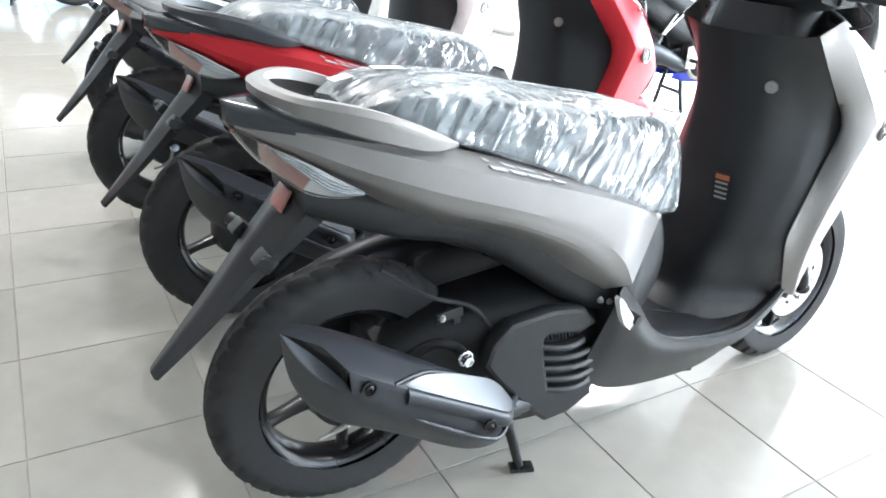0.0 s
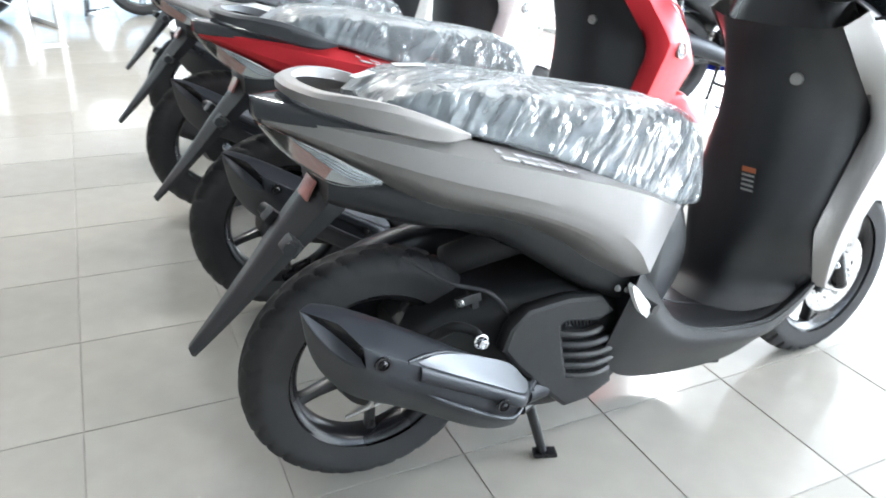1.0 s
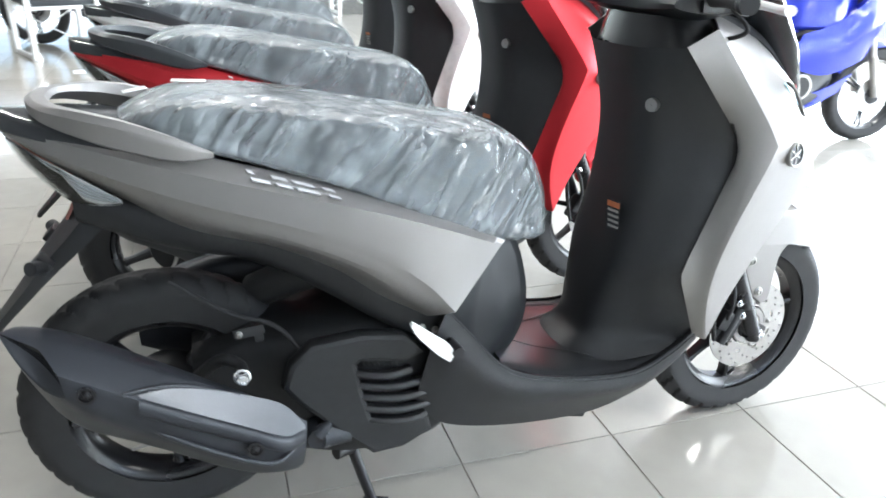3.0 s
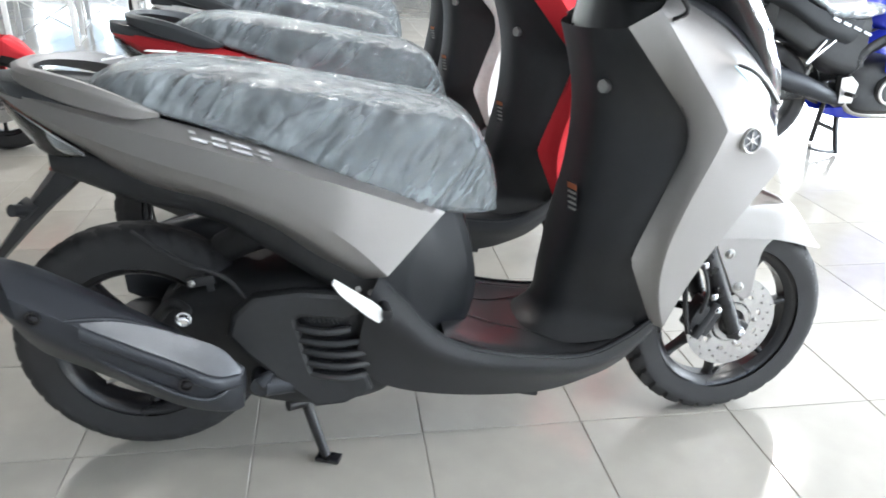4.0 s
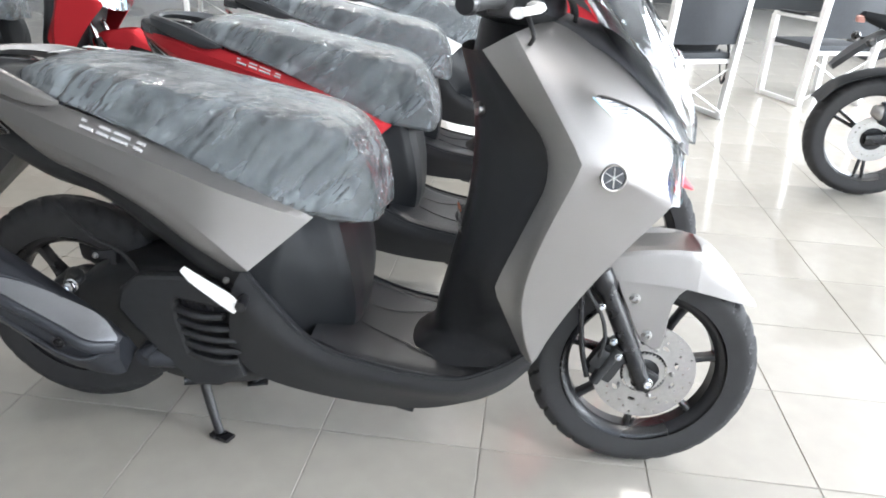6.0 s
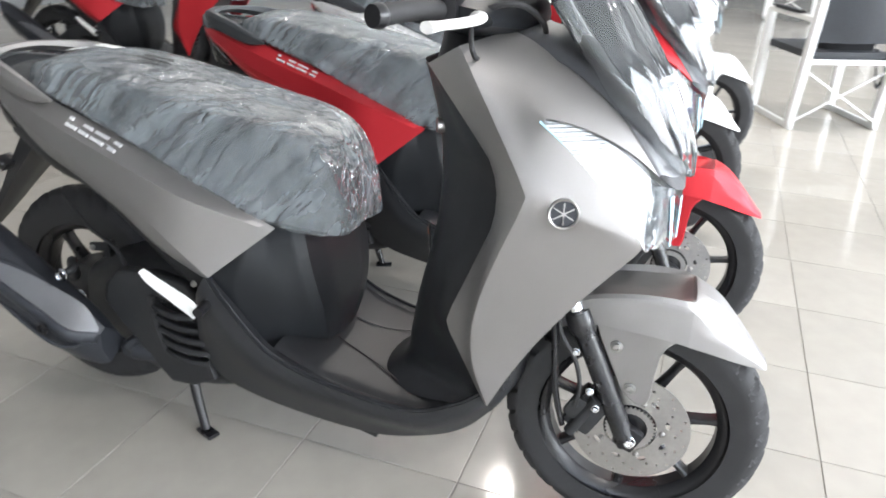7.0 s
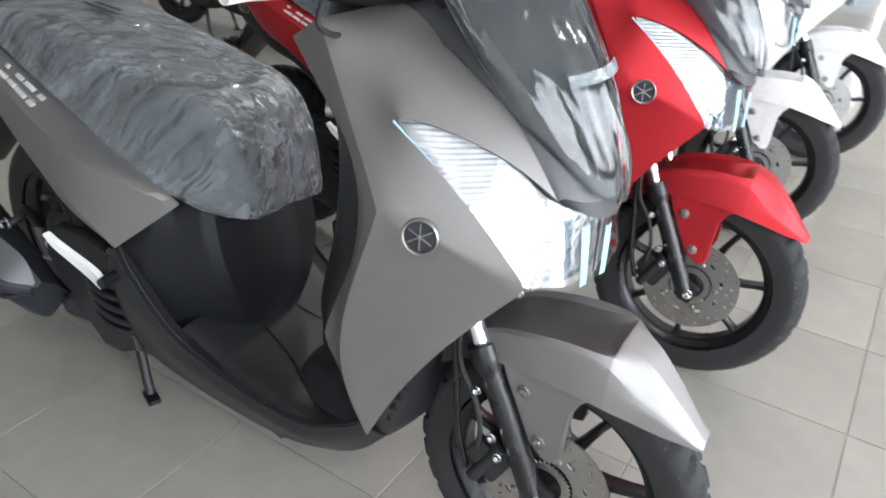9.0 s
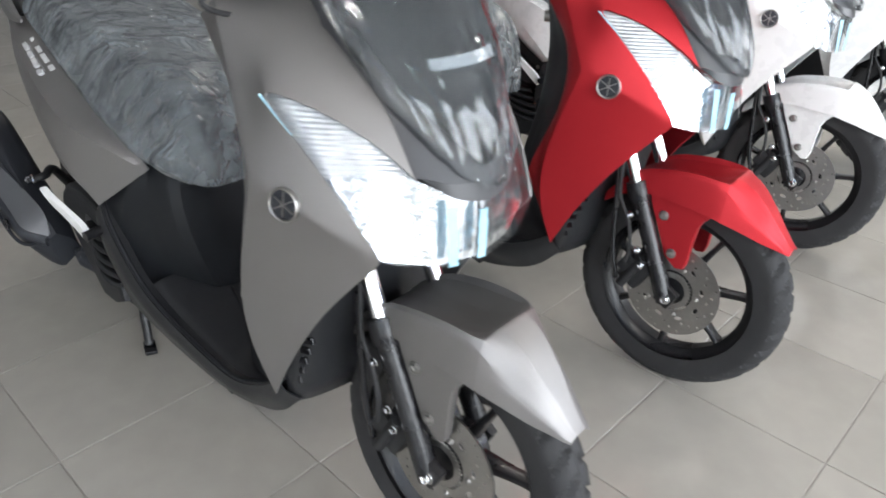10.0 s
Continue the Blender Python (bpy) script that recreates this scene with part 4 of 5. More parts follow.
        fine = kept("lamp_fine", lambda: cage(LAMP, LAMP_FACES, LAMP_EDGES, 5, LAMP_CORNERS))
        for lo, hi, z0, z1 in ((0.003, 0.018, 0.660, 0.738), (0.054, 0.070, 0.660, 0.750)):
            strip = kept(("tape", lo), lambda: lifted(fine, lambda c: lo < -c.y < hi and z0 < c.z < z1, 0.0022))
            if s is lamp:
                part("tape", strip, TAPE, h, "pale blue tape strip")
    part("tape", kept("tape_low", lambda: tube([(1.156, -0.2245, 0.889), (1.176, -0.2205, 0.872), (1.21, -0.214, 0.845)], [0.0018, 0.0012, 0.0006], 12, 6)), TAPE, root, "pale blue tape strip")
    cowl = [[(FAIR[n][0], FAIR[n][1] - d, FAIR[n][2] - d) for n, d in (("c0", 0.012), ("c1", 0.012), ("c2", 0.009), ("tip", 0.001))], [(FAIR[n][0] + 0.004, FAIR[n][1] + 0.008, FAIR[n][2] + 0.002) for n in ("c0", "c1", "c2", "tip")], [(1.09, -0.055, 1.012), (1.200, -0.062, 0.974), (1.294, -0.062, 0.890), (1.360, -0.058, 0.783)], [(1.10, 0, 1.014), (1.208, 0, 0.978), (1.305, 0, 0.892), (1.376, 0, 0.780)]]
    cowl += [[(x, -y, z) for x, y, z in r] for r in cowl[2::-1]]
    part("screen_cowl", kept("cowl", lambda: join(sheet(cowl, 26, 20), sheet([[r[3] for r in cowl[1:-1]], [(1.334, -0.099, 0.793), (1.366, -0.056, 0.762), (1.379, 0, 0.752), (1.366, 0.056, 0.762), (1.334, 0.099, 0.793)]], 5, 20))), COWL, root, "matte dark cowl below the windscreen", sharp=50)

    # windscreen in its wrapping
    screen = []
    for x, z, half, back_set in ((1.367, 0.800, 0.022, 0.004), (1.350, 0.865, 0.082, 0.030), (1.311, 0.940, 0.118, 0.054), (1.262, 1.015, 0.135, 0.064), (1.210, 1.085, 0.130, 0.060), (1.172, 1.130, 0.095, 0.042)):
        screen.append([(x - back_set * k * k, -half * k, z + 0.012 * k * k) for k in (1, 0.66, 0.33, 0, -0.33, -0.66, -1)])
    part("windscreen", kept("screen", lambda: thicken(sheet(screen, 26, 24), 0.003)), SMOKE, root, "smoked windscreen")
    bag = []
    for x, z, half, back_set in ((1.386, 0.776, 0.032, 0.014), (1.374, 0.835, 0.085, 0.052), (1.334, 0.930, 0.132, 0.082), (1.282, 1.010, 0.150, 0.092), (1.228, 1.085, 0.145, 0.090), (1.184, 1.142, 0.11, 0.07)):
        front = [(x - back_set * k * k, -half * k, z + 0.010 * k * k) for k in (1, 0.66, 0.33, 0, -0.33, -0.66, -1)]
        bag.append(front + [(x - back_set - 0.025, half * 0.8, z), (x - back_set - 0.030, 0, z), (x - back_set - 0.025, -half * 0.8, z)])
    part("screen_wrap", kept(("bag", film_seed), lambda: screen_film(loft(bag, 130, 150), film_seed)), BAG, root, "crinkled clear plastic bag over the windscreen", sharp=60)
    seal = [[(1.342 - 0.6 * dz - 5.0 * y * y, y, 0.938 + dz + 0.12 * y) for y in np.linspace(-0.070, 0.030, 9)] for dz in (0.0, 0.007, 0.014)]
    part("sealing_strip", kept("seal", lambda: thicken(sheet(seal, 4, 16), 0.001)), STRIP, root, "white sealing strip of the bag")

    # handlebar, controls and instrument
    part("bar_cover", kept("barcover", lambda: loft([[(x + a * 0.075, y, 1.028 + b * h) for a, b in ((-1, -0.4), (-0.8, 0.7), (0, 1), (0.9, 0.5), (1, -0.6), (0, -1))] for x, y, h in
         ((0.985, -0.20, 0.018), (1.00, -0.13, 0.034), (1.02, -0.05, 0.046), (1.025, 0, 0.05), (1.02, 0.05, 0.046), (1.00, 0.13, 0.034), (0.985, 0.20, 0.018))], 30, 20)), SMOOTH, root, "dark handlebar cover")
    part("steering_neck", kept("neck", lambda: loft([[(0.945, -0.12, 0.93), (0.945, 0.12, 0.93), (1.09, 0.11, 0.975), (1.09, -0.11, 0.975)], [(0.955, -0.10, 1.0), (0.955, 0.10, 1.0), (1.08, 0.10, 1.0), (1.08, -0.10, 1.0)]], 6, 24)), BLACK, root)
    part("instrument", kept("dial", lambda: box((0.09, 0.15, 0.03), (0, 0, 0), 0.012)), BLACK, root, at=pose(1.045, 0, 1.078, 0, 28, 0))
    for side in (-1, 1):
        part("grip", kept(("grip", side), lambda: tube([(0.985, 0.19 * side, 1.036), (0.965, 0.27 * side, 1.040), (0.94, 0.345 * side, 1.036)], [0.0145, 0.015, 0.016], 14, 16)), RUBBER, root, "ribbed black rubber grip")
        part("bar_end", kept(("bend", side), lambda: tube([(0.943, 0.335 * side, 1.0365), (0.941, 0.341 * side, 1.036), (0.937, 0.352 * side, 1.036)], [0.0175, 0.0185, 0.0165], 6, 18)), BLACK, root, "black bar end cap")
        part("brake_cable", kept(("bcable", side), lambda: tube([(1.03, 0.20 * side, 1.02), (1.045, 0.23 * side, 0.985), (1.04, 0.17 * side, 0.965), (1.06, 0.10 * side, 0.985)], 0.0042, 20, 8)), RUBBER, root)
        part("lever", kept(("lever", side), lambda: tube([(1.028, 0.18 * side, 1.03), (1.05, 0.215 * side, 1.031), (1.047, 0.26 * side, 1.029), (1.024, 0.32 * side, 1.027), (1.018, 0.352 * side, 1.027)], [0.010, 0.0085, 0.0075, 0.007, 0.009], 22, 12, 1.3)), PALE, root, "brake lever wrapped in white foam")
        part("switch_box", kept(("switch", side), lambda: box((0.05, 0.05, 0.05), (0.985, 0.185 * side, 1.036), 0.012)), BLACK, root)
        part("cable", kept(("hose", side), lambda: tube([(1.02, 0.17 * side, 1.03), (1.09, 0.16 * side, 1.05), (1.12, 0.08 * side, 1.01), (1.10, 0.03 * side, 0.95)], 0.005, 18, 8)), RUBBER, root)

    # front end, turned a little on its steering axis
    lock = Matrix.Translation((1.20, 0, 0.60)) @ Matrix.Rotation(radians(steer), 4, Vector((-0.44, 0, 0.9))) @ Matrix.Translation((-1.20, 0, -0.60))
    front = wheel(root, "front_wheel", lock @ pose(1.355, 0, 0.259), 0.259, 0.092, 0.186, 30, 0.008, 7, -10, BLACK, 0.72)
    disc = part("brake_disc", kept("disc", brake_disc), STEEL, front, "drilled steel brake disc", at=pose(0, -0.046, 0))
    part("sensor_ring", kept("abs", lambda: plate([[((0.050 if k % 2 else 0.044) * math.cos(2 * math.pi * k / 72), (0.050 if k % 2 else 0.044) * math.sin(2 * math.pi * k / 72)) for k in range(72)], disc_outline(0.034, 24)[::-1]], 0.003)), STEEL, front, at=pose(0, -0.050, 0))
    for k in range(5):
        a = 2 * math.pi * k / 5
        part("disc_bolt", kept("bolt_s", lambda: bolt(0.006, 0.005)), STEEL, front, at=pose(0.062 * math.cos(a), -0.0480, 0.062 * math.sin(a)))
    for side in (-1, 1):
        y = 0.071 * side
        leg = part("fork_leg", kept(("leg", side), lambda: join(tube([(1.225, y, 0.505), (1.236, y, 0.482), (1.245, y, 0.464)], [0.025, 0.0275, 0.024], 6, 18), tube([(1.24, y, 0.475), (1.30, y, 0.35), (1.353, y * 1.02, 0.238)], [0.0205, 0.021, 0.020], 10, 18), box((0.045, 0.022, 0.05), (1.354, y * 1.0, 0.252), 0.010, (0, 26, 0)))), BLACK, root, "black fork slider", at=lock)
        part("stanchion", kept(("stan", side), lambda: tube([(1.13, y, 0.70), (1.236, y, 0.480)], 0.0158, 4, 20)), CHROME, leg, "chromed fork tube")
        part("axle_nut", kept("nut", lambda: bolt(0.013, 0.012)), CHROME, root, at=lock @ pose(1.357, 0.082 * side, 0.250, 0, 0, 0 if side < 0 else 180))
    cal = part("brake_caliper", kept("caliper", lambda: join(box((0.062, 0.05, 0.085), (1.268, -0.056, 0.288), 0.014, (0, 28, 0)), box((0.05, 0.02, 0.05), (1.255, -0.080, 0.300), 0.010, (0, 28, 0)), tube([(1.285, -0.083, 0.33), (1.24, -0.083, 0.245)], 0.012, 4, 12))), ENGINE, root, "black brake caliper", at=lock)
    for x, z in ((1.235, 0.43), (1.270, 0.350), (1.285, 0.315)):
        part("caliper_bolt", kept("bolt_m", lambda: bolt(0.008, 0.008)), CHROME, cal, at=pose(x, -0.092, z))
    part("brake_hose", kept("bhose", lambda: tube([(1.19, -0.085, 0.56), (1.20, -0.09, 0.47), (1.235, -0.096, 0.415), (1.25, -0.096, 0.36), (1.245, -0.09, 0.31)], 0.0045, 22, 8)), RUBBER, root, at=lock)
    part("hose_guide", kept("guide", lambda: tube([(1.180, -0.08, 0.535), (1.192, -0.084, 0.44), (1.205, -0.084, 0.33), (1.225, -0.08, 0.255)], 0.0065, 16, 10)), BLACK, root, at=lock)
    ribs = []
    for x, zt, zl, w, dip in ((1.150, 0.452, 0.428, 0.058, 0.0), (1.195, 0.506, 0.462, 0.068, 0.010), (1.245, 0.540, 0.484, 0.075, 0.024), (1.300, 0.555, 0.488, 0.079, 0.032), (1.360, 0.562, 0.484, 0.079, 0.034), (1.405, 0.561, 0.479, 0.077, 0.019), (1.426, 0.560, 0.475, 0.075, 0.002), (1.436, 0.558, 0.472, 0.073, -0.008),
                              (1.475, 0.536, 0.461, 0.063, -0.010), (1.515, 0.502, 0.447, 0.050, -0.004), (1.546, 0.467, 0.437, 0.037, -0.003), (1.565, 0.446, 0.431, 0.030, -0.002), (1.576, 0.436, 0.428, 0.024, -0.001)):
        h, slope = zt - zl, ramp(x, 1.40, 1.48)
        half = [(x, -w * 1.05, zl), (x, -w * 1.02, zl + 0.42 * h), (x, -w * (0.985 - 0.02 * slope), zt - (0.12 + 0.32 * slope) * h), (x, -w * (0.93 - 0.24 * slope), zt - 0.10 * slope * h),
                (x, -w * (0.86 - 0.28 * slope), zt - 0.35 * dip - 0.06 * slope * h), (x, -w * 0.45, zt - dip * 0.9)]
        ribs.append(half + [(x, 0, zt - dip)] + [(px, -py, pz) for px, py, pz in half[::-1]])
    part("front_fender", kept("fender", lambda: thicken(sheet(list(zip(*ribs)), 49, 60, True), 0.003)), paint, root, at=lock, sharp=24)
    stay = [(1.262, 0.500), (1.33, 0.515), (1.398, 0.500), (1.408, 0.476), (1.394, 0.462), (1.384, 0.440), (1.380, 0.400), (1.378, 0.350), (1.373, 0.334), (1.358, 0.331), (1.330, 0.352), (1.300, 0.412), (1.276, 0.460)]
    for side in (-1, 1):
        p = part("fender_stay", kept(("stay", side), lambda: placed(plate([stay], 0.018, 0.003), Matrix.Translation((0, 0.0630 * side, 0)))), paint, root, at=lock)
        for x, z in ((1.306, 0.446), (1.342, 0.362)):
            part("stay_bolt", kept("bolt_l", lambda: bolt(0.0115, 0.006)), STEEL, p, at=pose(x, 0.0722 * side, z, 0, 0, 0 if side < 0 else 180))
    part("inner_fender", kept("infend", lambda: loft([[(1.05, -w, z), (f, -w, z), (f + 0.02, 0, z), (f, w, z), (1.05, w, z), (1.03, 0, z)] for z, w, f in ((0.285, 0.135, 1.095), (0.33, 0.15, 1.115), (0.40, 0.158, 1.125), (0.50, 0.158, 1.14), (0.60, 0.15, 1.17), (0.68, 0.14, 1.20))], 14, 28)), DARK, root, "dark plastic wheel well")
    vents = []
    for k in range(5):
        for j in range(2):
            vents.append(box((0.030, 0.006, 0.012), (1.072 + 0.034 * j + 0.010 * k, -0.1585, 0.352 + 0.026 * k), 0.002, (0, -22, 0)))
    part("vent_grille", kept("vents", lambda: join(*vents)), BLACK, root, "black honeycomb vent")

    # rear wheel, engine and swing unit
    rear = wheel(root, "rear_wheel", pose(0, 0, 0.274), 0.268, 0.102, 0.180, 34, 0.0045, 5, 18, BLACK)
    part("brake_drum", kept("drum", lambda: lathe([(0.001, 0.06), (0.03, 0.06), (0.075, 0.045), (0.085, 0.0), (0.075, -0.045), (0.03, -0.06), (0.001, -0.06)], 40)), ENGINE, rear)
    part("axle_end", kept("axend", lambda: join(bolt(0.016, 0.018), tube([(0, -0.02, 0), (0, 0.06, 0)], 0.011, 3, 12))), CHROME, rear, at=pose(0, -0.07, 0))
    part("brake_arm", kept("barm", lambda: join(tube([(0, -0.066, 0), (-0.02, -0.07, -0.05), (-0.045, -0.068, -0.062)], 0.006, 8, 8), tube([(-0.075, -0.068, -0.07), (0.0, -0.068, -0.055), (0.12, -0.068, -0.03)], 0.0035, 8, 8), lathe([(0.0005, -0.08), (0.009, -0.078), (0.009, -0.058), (0.0005, -0.058)], 12))), STEEL, rear)
    engine = part("engine", kept("engine", lambda: join(
        loft([[(x, -w, z0), (x, -w * 1.05, (z0 + z1) / 2), (x, -w * 0.9, z1), (x, 0, z1 + 0.015), (x, w * 0.9, z1), (x, w * 1.05, (z0 + z1) / 2), (x, w, z0), (x, 0, z0 - 0.01)] for x, w, z0, z1 in
              ((0.05, 0.09, 0.23, 0.36), (0.16, 0.11, 0.21, 0.42), (0.27, 0.15, 0.19, 0.44), (0.38, 0.165, 0.185, 0.45), (0.50, 0.16, 0.20, 0.43), (0.56, 0.12, 0.23, 0.40))], 26, 32))), ENGINE, root, "black engine casting with ribbed cooling cover")
    for k in range(5):
        part("cooling_fin", kept("fin", lambda: box((0.012, 0.20, 0.16), (0, 0, 0), 0.004, (0, 14, 0))), ENGINE, engine, at=pose(0.46 + 0.022 * k, 0, 0.50 - 0.006 * k))
    cover = [(0.262, 0.440), (0.350, 0.448), (0.425, 0.438), (0.452, 0.408), (0.428, 0.399), (0.345, 0.412), (0.328, 0.400), (0.340, 0.335), (0.358, 0.266), (0.432, 0.252), (0.466, 0.262), (0.474, 0.232), (0.425, 0.206), (0.37, 0.202), (0.318, 0.25), (0.240, 0.335), (0.214, 0.370), (0.226, 0.408)]
    fan = part("fan_cover", kept("fan", lambda: placed(plate([cover], 0.036, 0.010), Matrix.Translation((0, -0.180, 0)))), ENGINE, root, "dark cooling fan cover with open slats")
    for k in range(8):
        part("grille_bar", kept("gbar", lambda: box((0.003, 0.006, 0.024), (0, 0, 0), 0.001)), ENGINE, fan, at=pose(0.352 + 0.009 * k, -0.184, 0.398 - 0.0015 * k, 0, -18, 0))
    for s in kept("louvres", louvres):
        part("louvre", s, ENGINE, fan)
    part("fan_mesh", kept("fmesh", lambda: placed(plate([disc_outline(0.085, 24)], 0.004), Matrix.Translation((0.390, -0.168, 0.325)))), BLACK, fan)
    for x, z in ((0.300, 0.408), (0.330, 0.24), (0.49, 0.29), (0.46, 0.46), (0.485, 0.452)):
        part("engine_bolt", kept("bolt_e", lambda: bolt(0.007, 0.007)), STEEL, root, at=pose(x, -0.188 if z < 0.43 else -0.20, z))
    part("pivot_cover", kept("pivot", lambda: join(tube([(0.262, -0.165, 0.256), (0.262, -0.205, 0.256)], [0.024, 0.021], 3, 20), tube([(0.268, -0.185, 0.250), (0.34, -0.170, 0.245), (0.44, -0.150, 0.240)], [0.026, 0.024, 0.020], 10, 16), tube([(0.262, -0.196, 0.262), (0.285, -0.196, 0.284)], [0.016, 0.007], 4, 14))), GUN, root, "grey swing-arm end, hole shade drawn as a black disc")
    # black disc on the closed end face, stands in for the shade inside a hole
    part("pivot_hole", kept("phole", lambda: lathe([(0.001, -0.001), (0.008, -0.001), (0.009, 0.002)], 20)), BLACK, root, at=pose(0.264, -0.2050, 0.256))
    part("intake_hose", kept("intake", lambda: tube([(0.18, 0.02, 0.47), (0.27, -0.05, 0.53), (0.38, -0.06, 0.54), (0.47, -0.02, 0.52)], [0.034, 0.036, 0.030, 0.026], 18, 14)), RUBBER, root, "black rubber intake hose")
    for k, (x, y, z, a) in enumerate(((0.155, -0.135, 0.462, -8), (0.43, -0.165, 0.468, 30))):
        clip = part("engine_bracket", kept("clip", lambda: join(box((0.055, 0.010, 0.020), (0, 0, 0), 0.004), box((0.016, 0.024, 0.036), (0.015, 0.010, -0.008), 0.004))), ENGINE, root, at=pose(x, y, z, 0, a, 0))
        part("bracket_bolt", kept("bolt_e", lambda: bolt(0.007, 0.007)), STEEL, clip, at=pose(-0.018, -0.005, 0))
    part("cable", kept("loom", lambda: tube([(0.03, -0.10, 0.56), (0.12, -0.125, 0.50), (0.20, -0.14, 0.47), (0.25, -0.15, 0.41)], 0.0045, 22, 8)), RUBBER, root)
    part("frame_tube", kept("ftube", lambda: tube([(-0.08, -0.075, 0.70), (0.10, -0.10, 0.63), (0.26, -0.115, 0.56), (0.40, -0.12, 0.46), (0.52, -0.11, 0.36)], 0.014, 20, 12)), BLACK, root, "black steel frame tube")
    part("under_tray", kept("tray", lambda: loft([[(x, -w, z0), (x, -w, z1), (x, 0, z1 + 0.02), (x, w, z1), (x, w, z0), (x, 0, z0 - 0.01)] for x, w, z0, z1 in ((-0.10, 0.08, 0.675, 0.73), (0.05, 0.125, 0.628, 0.70), (0.18, 0.15, 0.602, 0.69), (0.30, 0.165, 0.53, 0.65), (0.42, 0.175, 0.45, 0.60), (0.54, 0.17, 0.40, 0.56))], 22, 26)), ENGINE, root, "black under-seat tray")
    part("air_box", kept("airbox", lambda: loft([[(x, 0.09, z0), (x, 0.09, z1), (x, 0.175, z1 - 0.01), (x, 0.18, z0 + 0.01)] for x, z0, z1 in ((-0.05, 0.34, 0.44), (0.05, 0.30, 0.48), (0.2, 0.28, 0.50), (0.36, 0.26, 0.46))], 14, 20)), GUN, root, "dark grey air box")

    # silencer
    muffler = part("silencer", kept("muffler", lambda: cage(PIPE, PIPE_FACES, PIPE_EDGES, 3, PIPE_CORNERS)), GUN, root, "dark grey silencer with shields and bolts", sharp=24)
    part("end_recess", kept("slot", lambda: cage(PIPE, POCKET_FACES, [("A R1 C", 1.0), ("A v1 v2", 1.0), ("C v2", 1.0)], 3, {"A": 1.0, "C": 1.0, "v2": 1.0, "R1": 0.5})), BLACK, muffler, "black recess of the end cap")
    for k, line in enumerate(([(-0.041, -0.308, 0.474), (-0.028, -0.306, 0.440), (-0.002, -0.303, 0.398), (0.060, -0.309, 0.357), (0.146, -0.306, 0.306), (0.190, -0.290, 0.292), (0.231, -0.254, 0.310)],
                              [(-0.041, -0.308, 0.474), (0.000, -0.288, 0.465), (0.047, -0.268, 0.448), (0.127, -0.254, 0.408)])):
        part("shield_rim", kept(("srim", k), lambda: tube(line, [0.0035] + [0.0045] * (len(line) - 2) + [0.0035], 40, 10)), GUN, muffler, "raised edge of the shield")
    shield = [[(-0.022, -0.3015, 0.463), (0.020, -0.281, 0.455), (0.067, -0.267, 0.437), (0.130, -0.252, 0.406), (0.195, -0.240, 0.3665), (0.230, -0.246, 0.323)], [(-0.020, -0.3035, 0.461), (0.020, -0.291, 0.446), (0.067, -0.283, 0.424), (0.130, -0.272, 0.390), (0.195, -0.264, 0.350), (0.230, -0.249, 0.320)],
              [(-0.018, -0.3055, 0.459), (0.030, -0.303, 0.431), (0.080, -0.300, 0.402), (0.140, -0.296, 0.367), (0.193, -0.291, 0.336), (0.230, -0.251, 0.317)]]
    part("heat_shield", kept("hshield", lambda: thicken(sheet(shield, 14, 30), 0.004)), SILVER, muffler, "silver perforated heat shield")
    border = [[(x - 0.002, y - dy, z - dz) for x, y, z in shield[2]] for dy, dz in ((0.001, 0.001), (0.0065, 0.004), (0.0075, 0.018), (0.001, 0.024))]
    part("shield_border", kept("sborder", lambda: thicken(sheet(border, 10, 36), 0.004)), GUN, muffler, "raised lower border of the shield", sharp=30)
    for x, y, z in ((-0.087, -0.317, 0.486), (0.144, -0.3115, 0.337)):
        part("shield_bolt", kept("bolt_p", lambda: join(lathe([(0.013, 0.003), (0.014, -0.003), (0.010, -0.003), (0.009, 0.002), (0.0005, 0.002)], 20), bolt(0.007, 0.004))), BLACK, muffler, at=pose(x, y, z))
    part("silencer_bracket", kept("sbr", lambda: join(tube([(0.045, -0.12, 0.36), (0.10, -0.17, 0.43), (0.135, -0.200, 0.432), (0.135, -0.228, 0.428)], [0.013, 0.011, 0.010, 0.009], 14, 10))), ENGINE, root)
    part("bracket_bolt", kept("bolt_b", lambda: bolt(0.015, 0.014)), CHROME, root, at=pose(0.135, -0.230, 0.428))

    # rear plate holder, reflector, stand and pegs
    hold = []
    for x, z, w, t in ((-0.055, 0.715, 0.085, 0.05), (-0.105, 0.655, 0.075, 0.04), (-0.165, 0.590, 0.062, 0.030), (-0.22, 0.525, 0.050, 0.020), (-0.285, 0.452, 0.036, 0.014), (-0.345, 0.388, 0.020, 0.010)):
        hold.append([(x - t * 0.4, 0, z + t * 0.4), (x - t * 0.1, -w, z + t * 0.05), (x + t * 0.5, -w * 0.9, z - t * 0.5), (x + t * 0.6, 0, z - t * 0.6), (x + t * 0.5, w * 0.9, z - t * 0.5), (x - t * 0.1, w, z + t * 0.05)])
    holder = part("plate_holder", kept("holder", lambda: loft(hold, 30, 24, True)), DARK, root, "long dark plastic plate holder")
    for side in (-1, 1):
        part("bracket", kept(("brk", side), lambda: join(box((0.03, 0.035, 0.03), (-0.165, 0.072 * side, 0.600), 0.006, (0, 45, 0)), tube([(-0.16, 0.08 * side, 0.60), (-0.175, 0.108 * side, 0.608)], 0.012, 3, 12))), DARK, holder)
    part("reflector", kept("refl", lambda: box((0.006, 0.054, 0.040), (0, 0, 0), 0.002)), REFLECT, holder, "red rear reflector", at=pose(-0.114, -0.004, 0.680, 0, 28, 0))
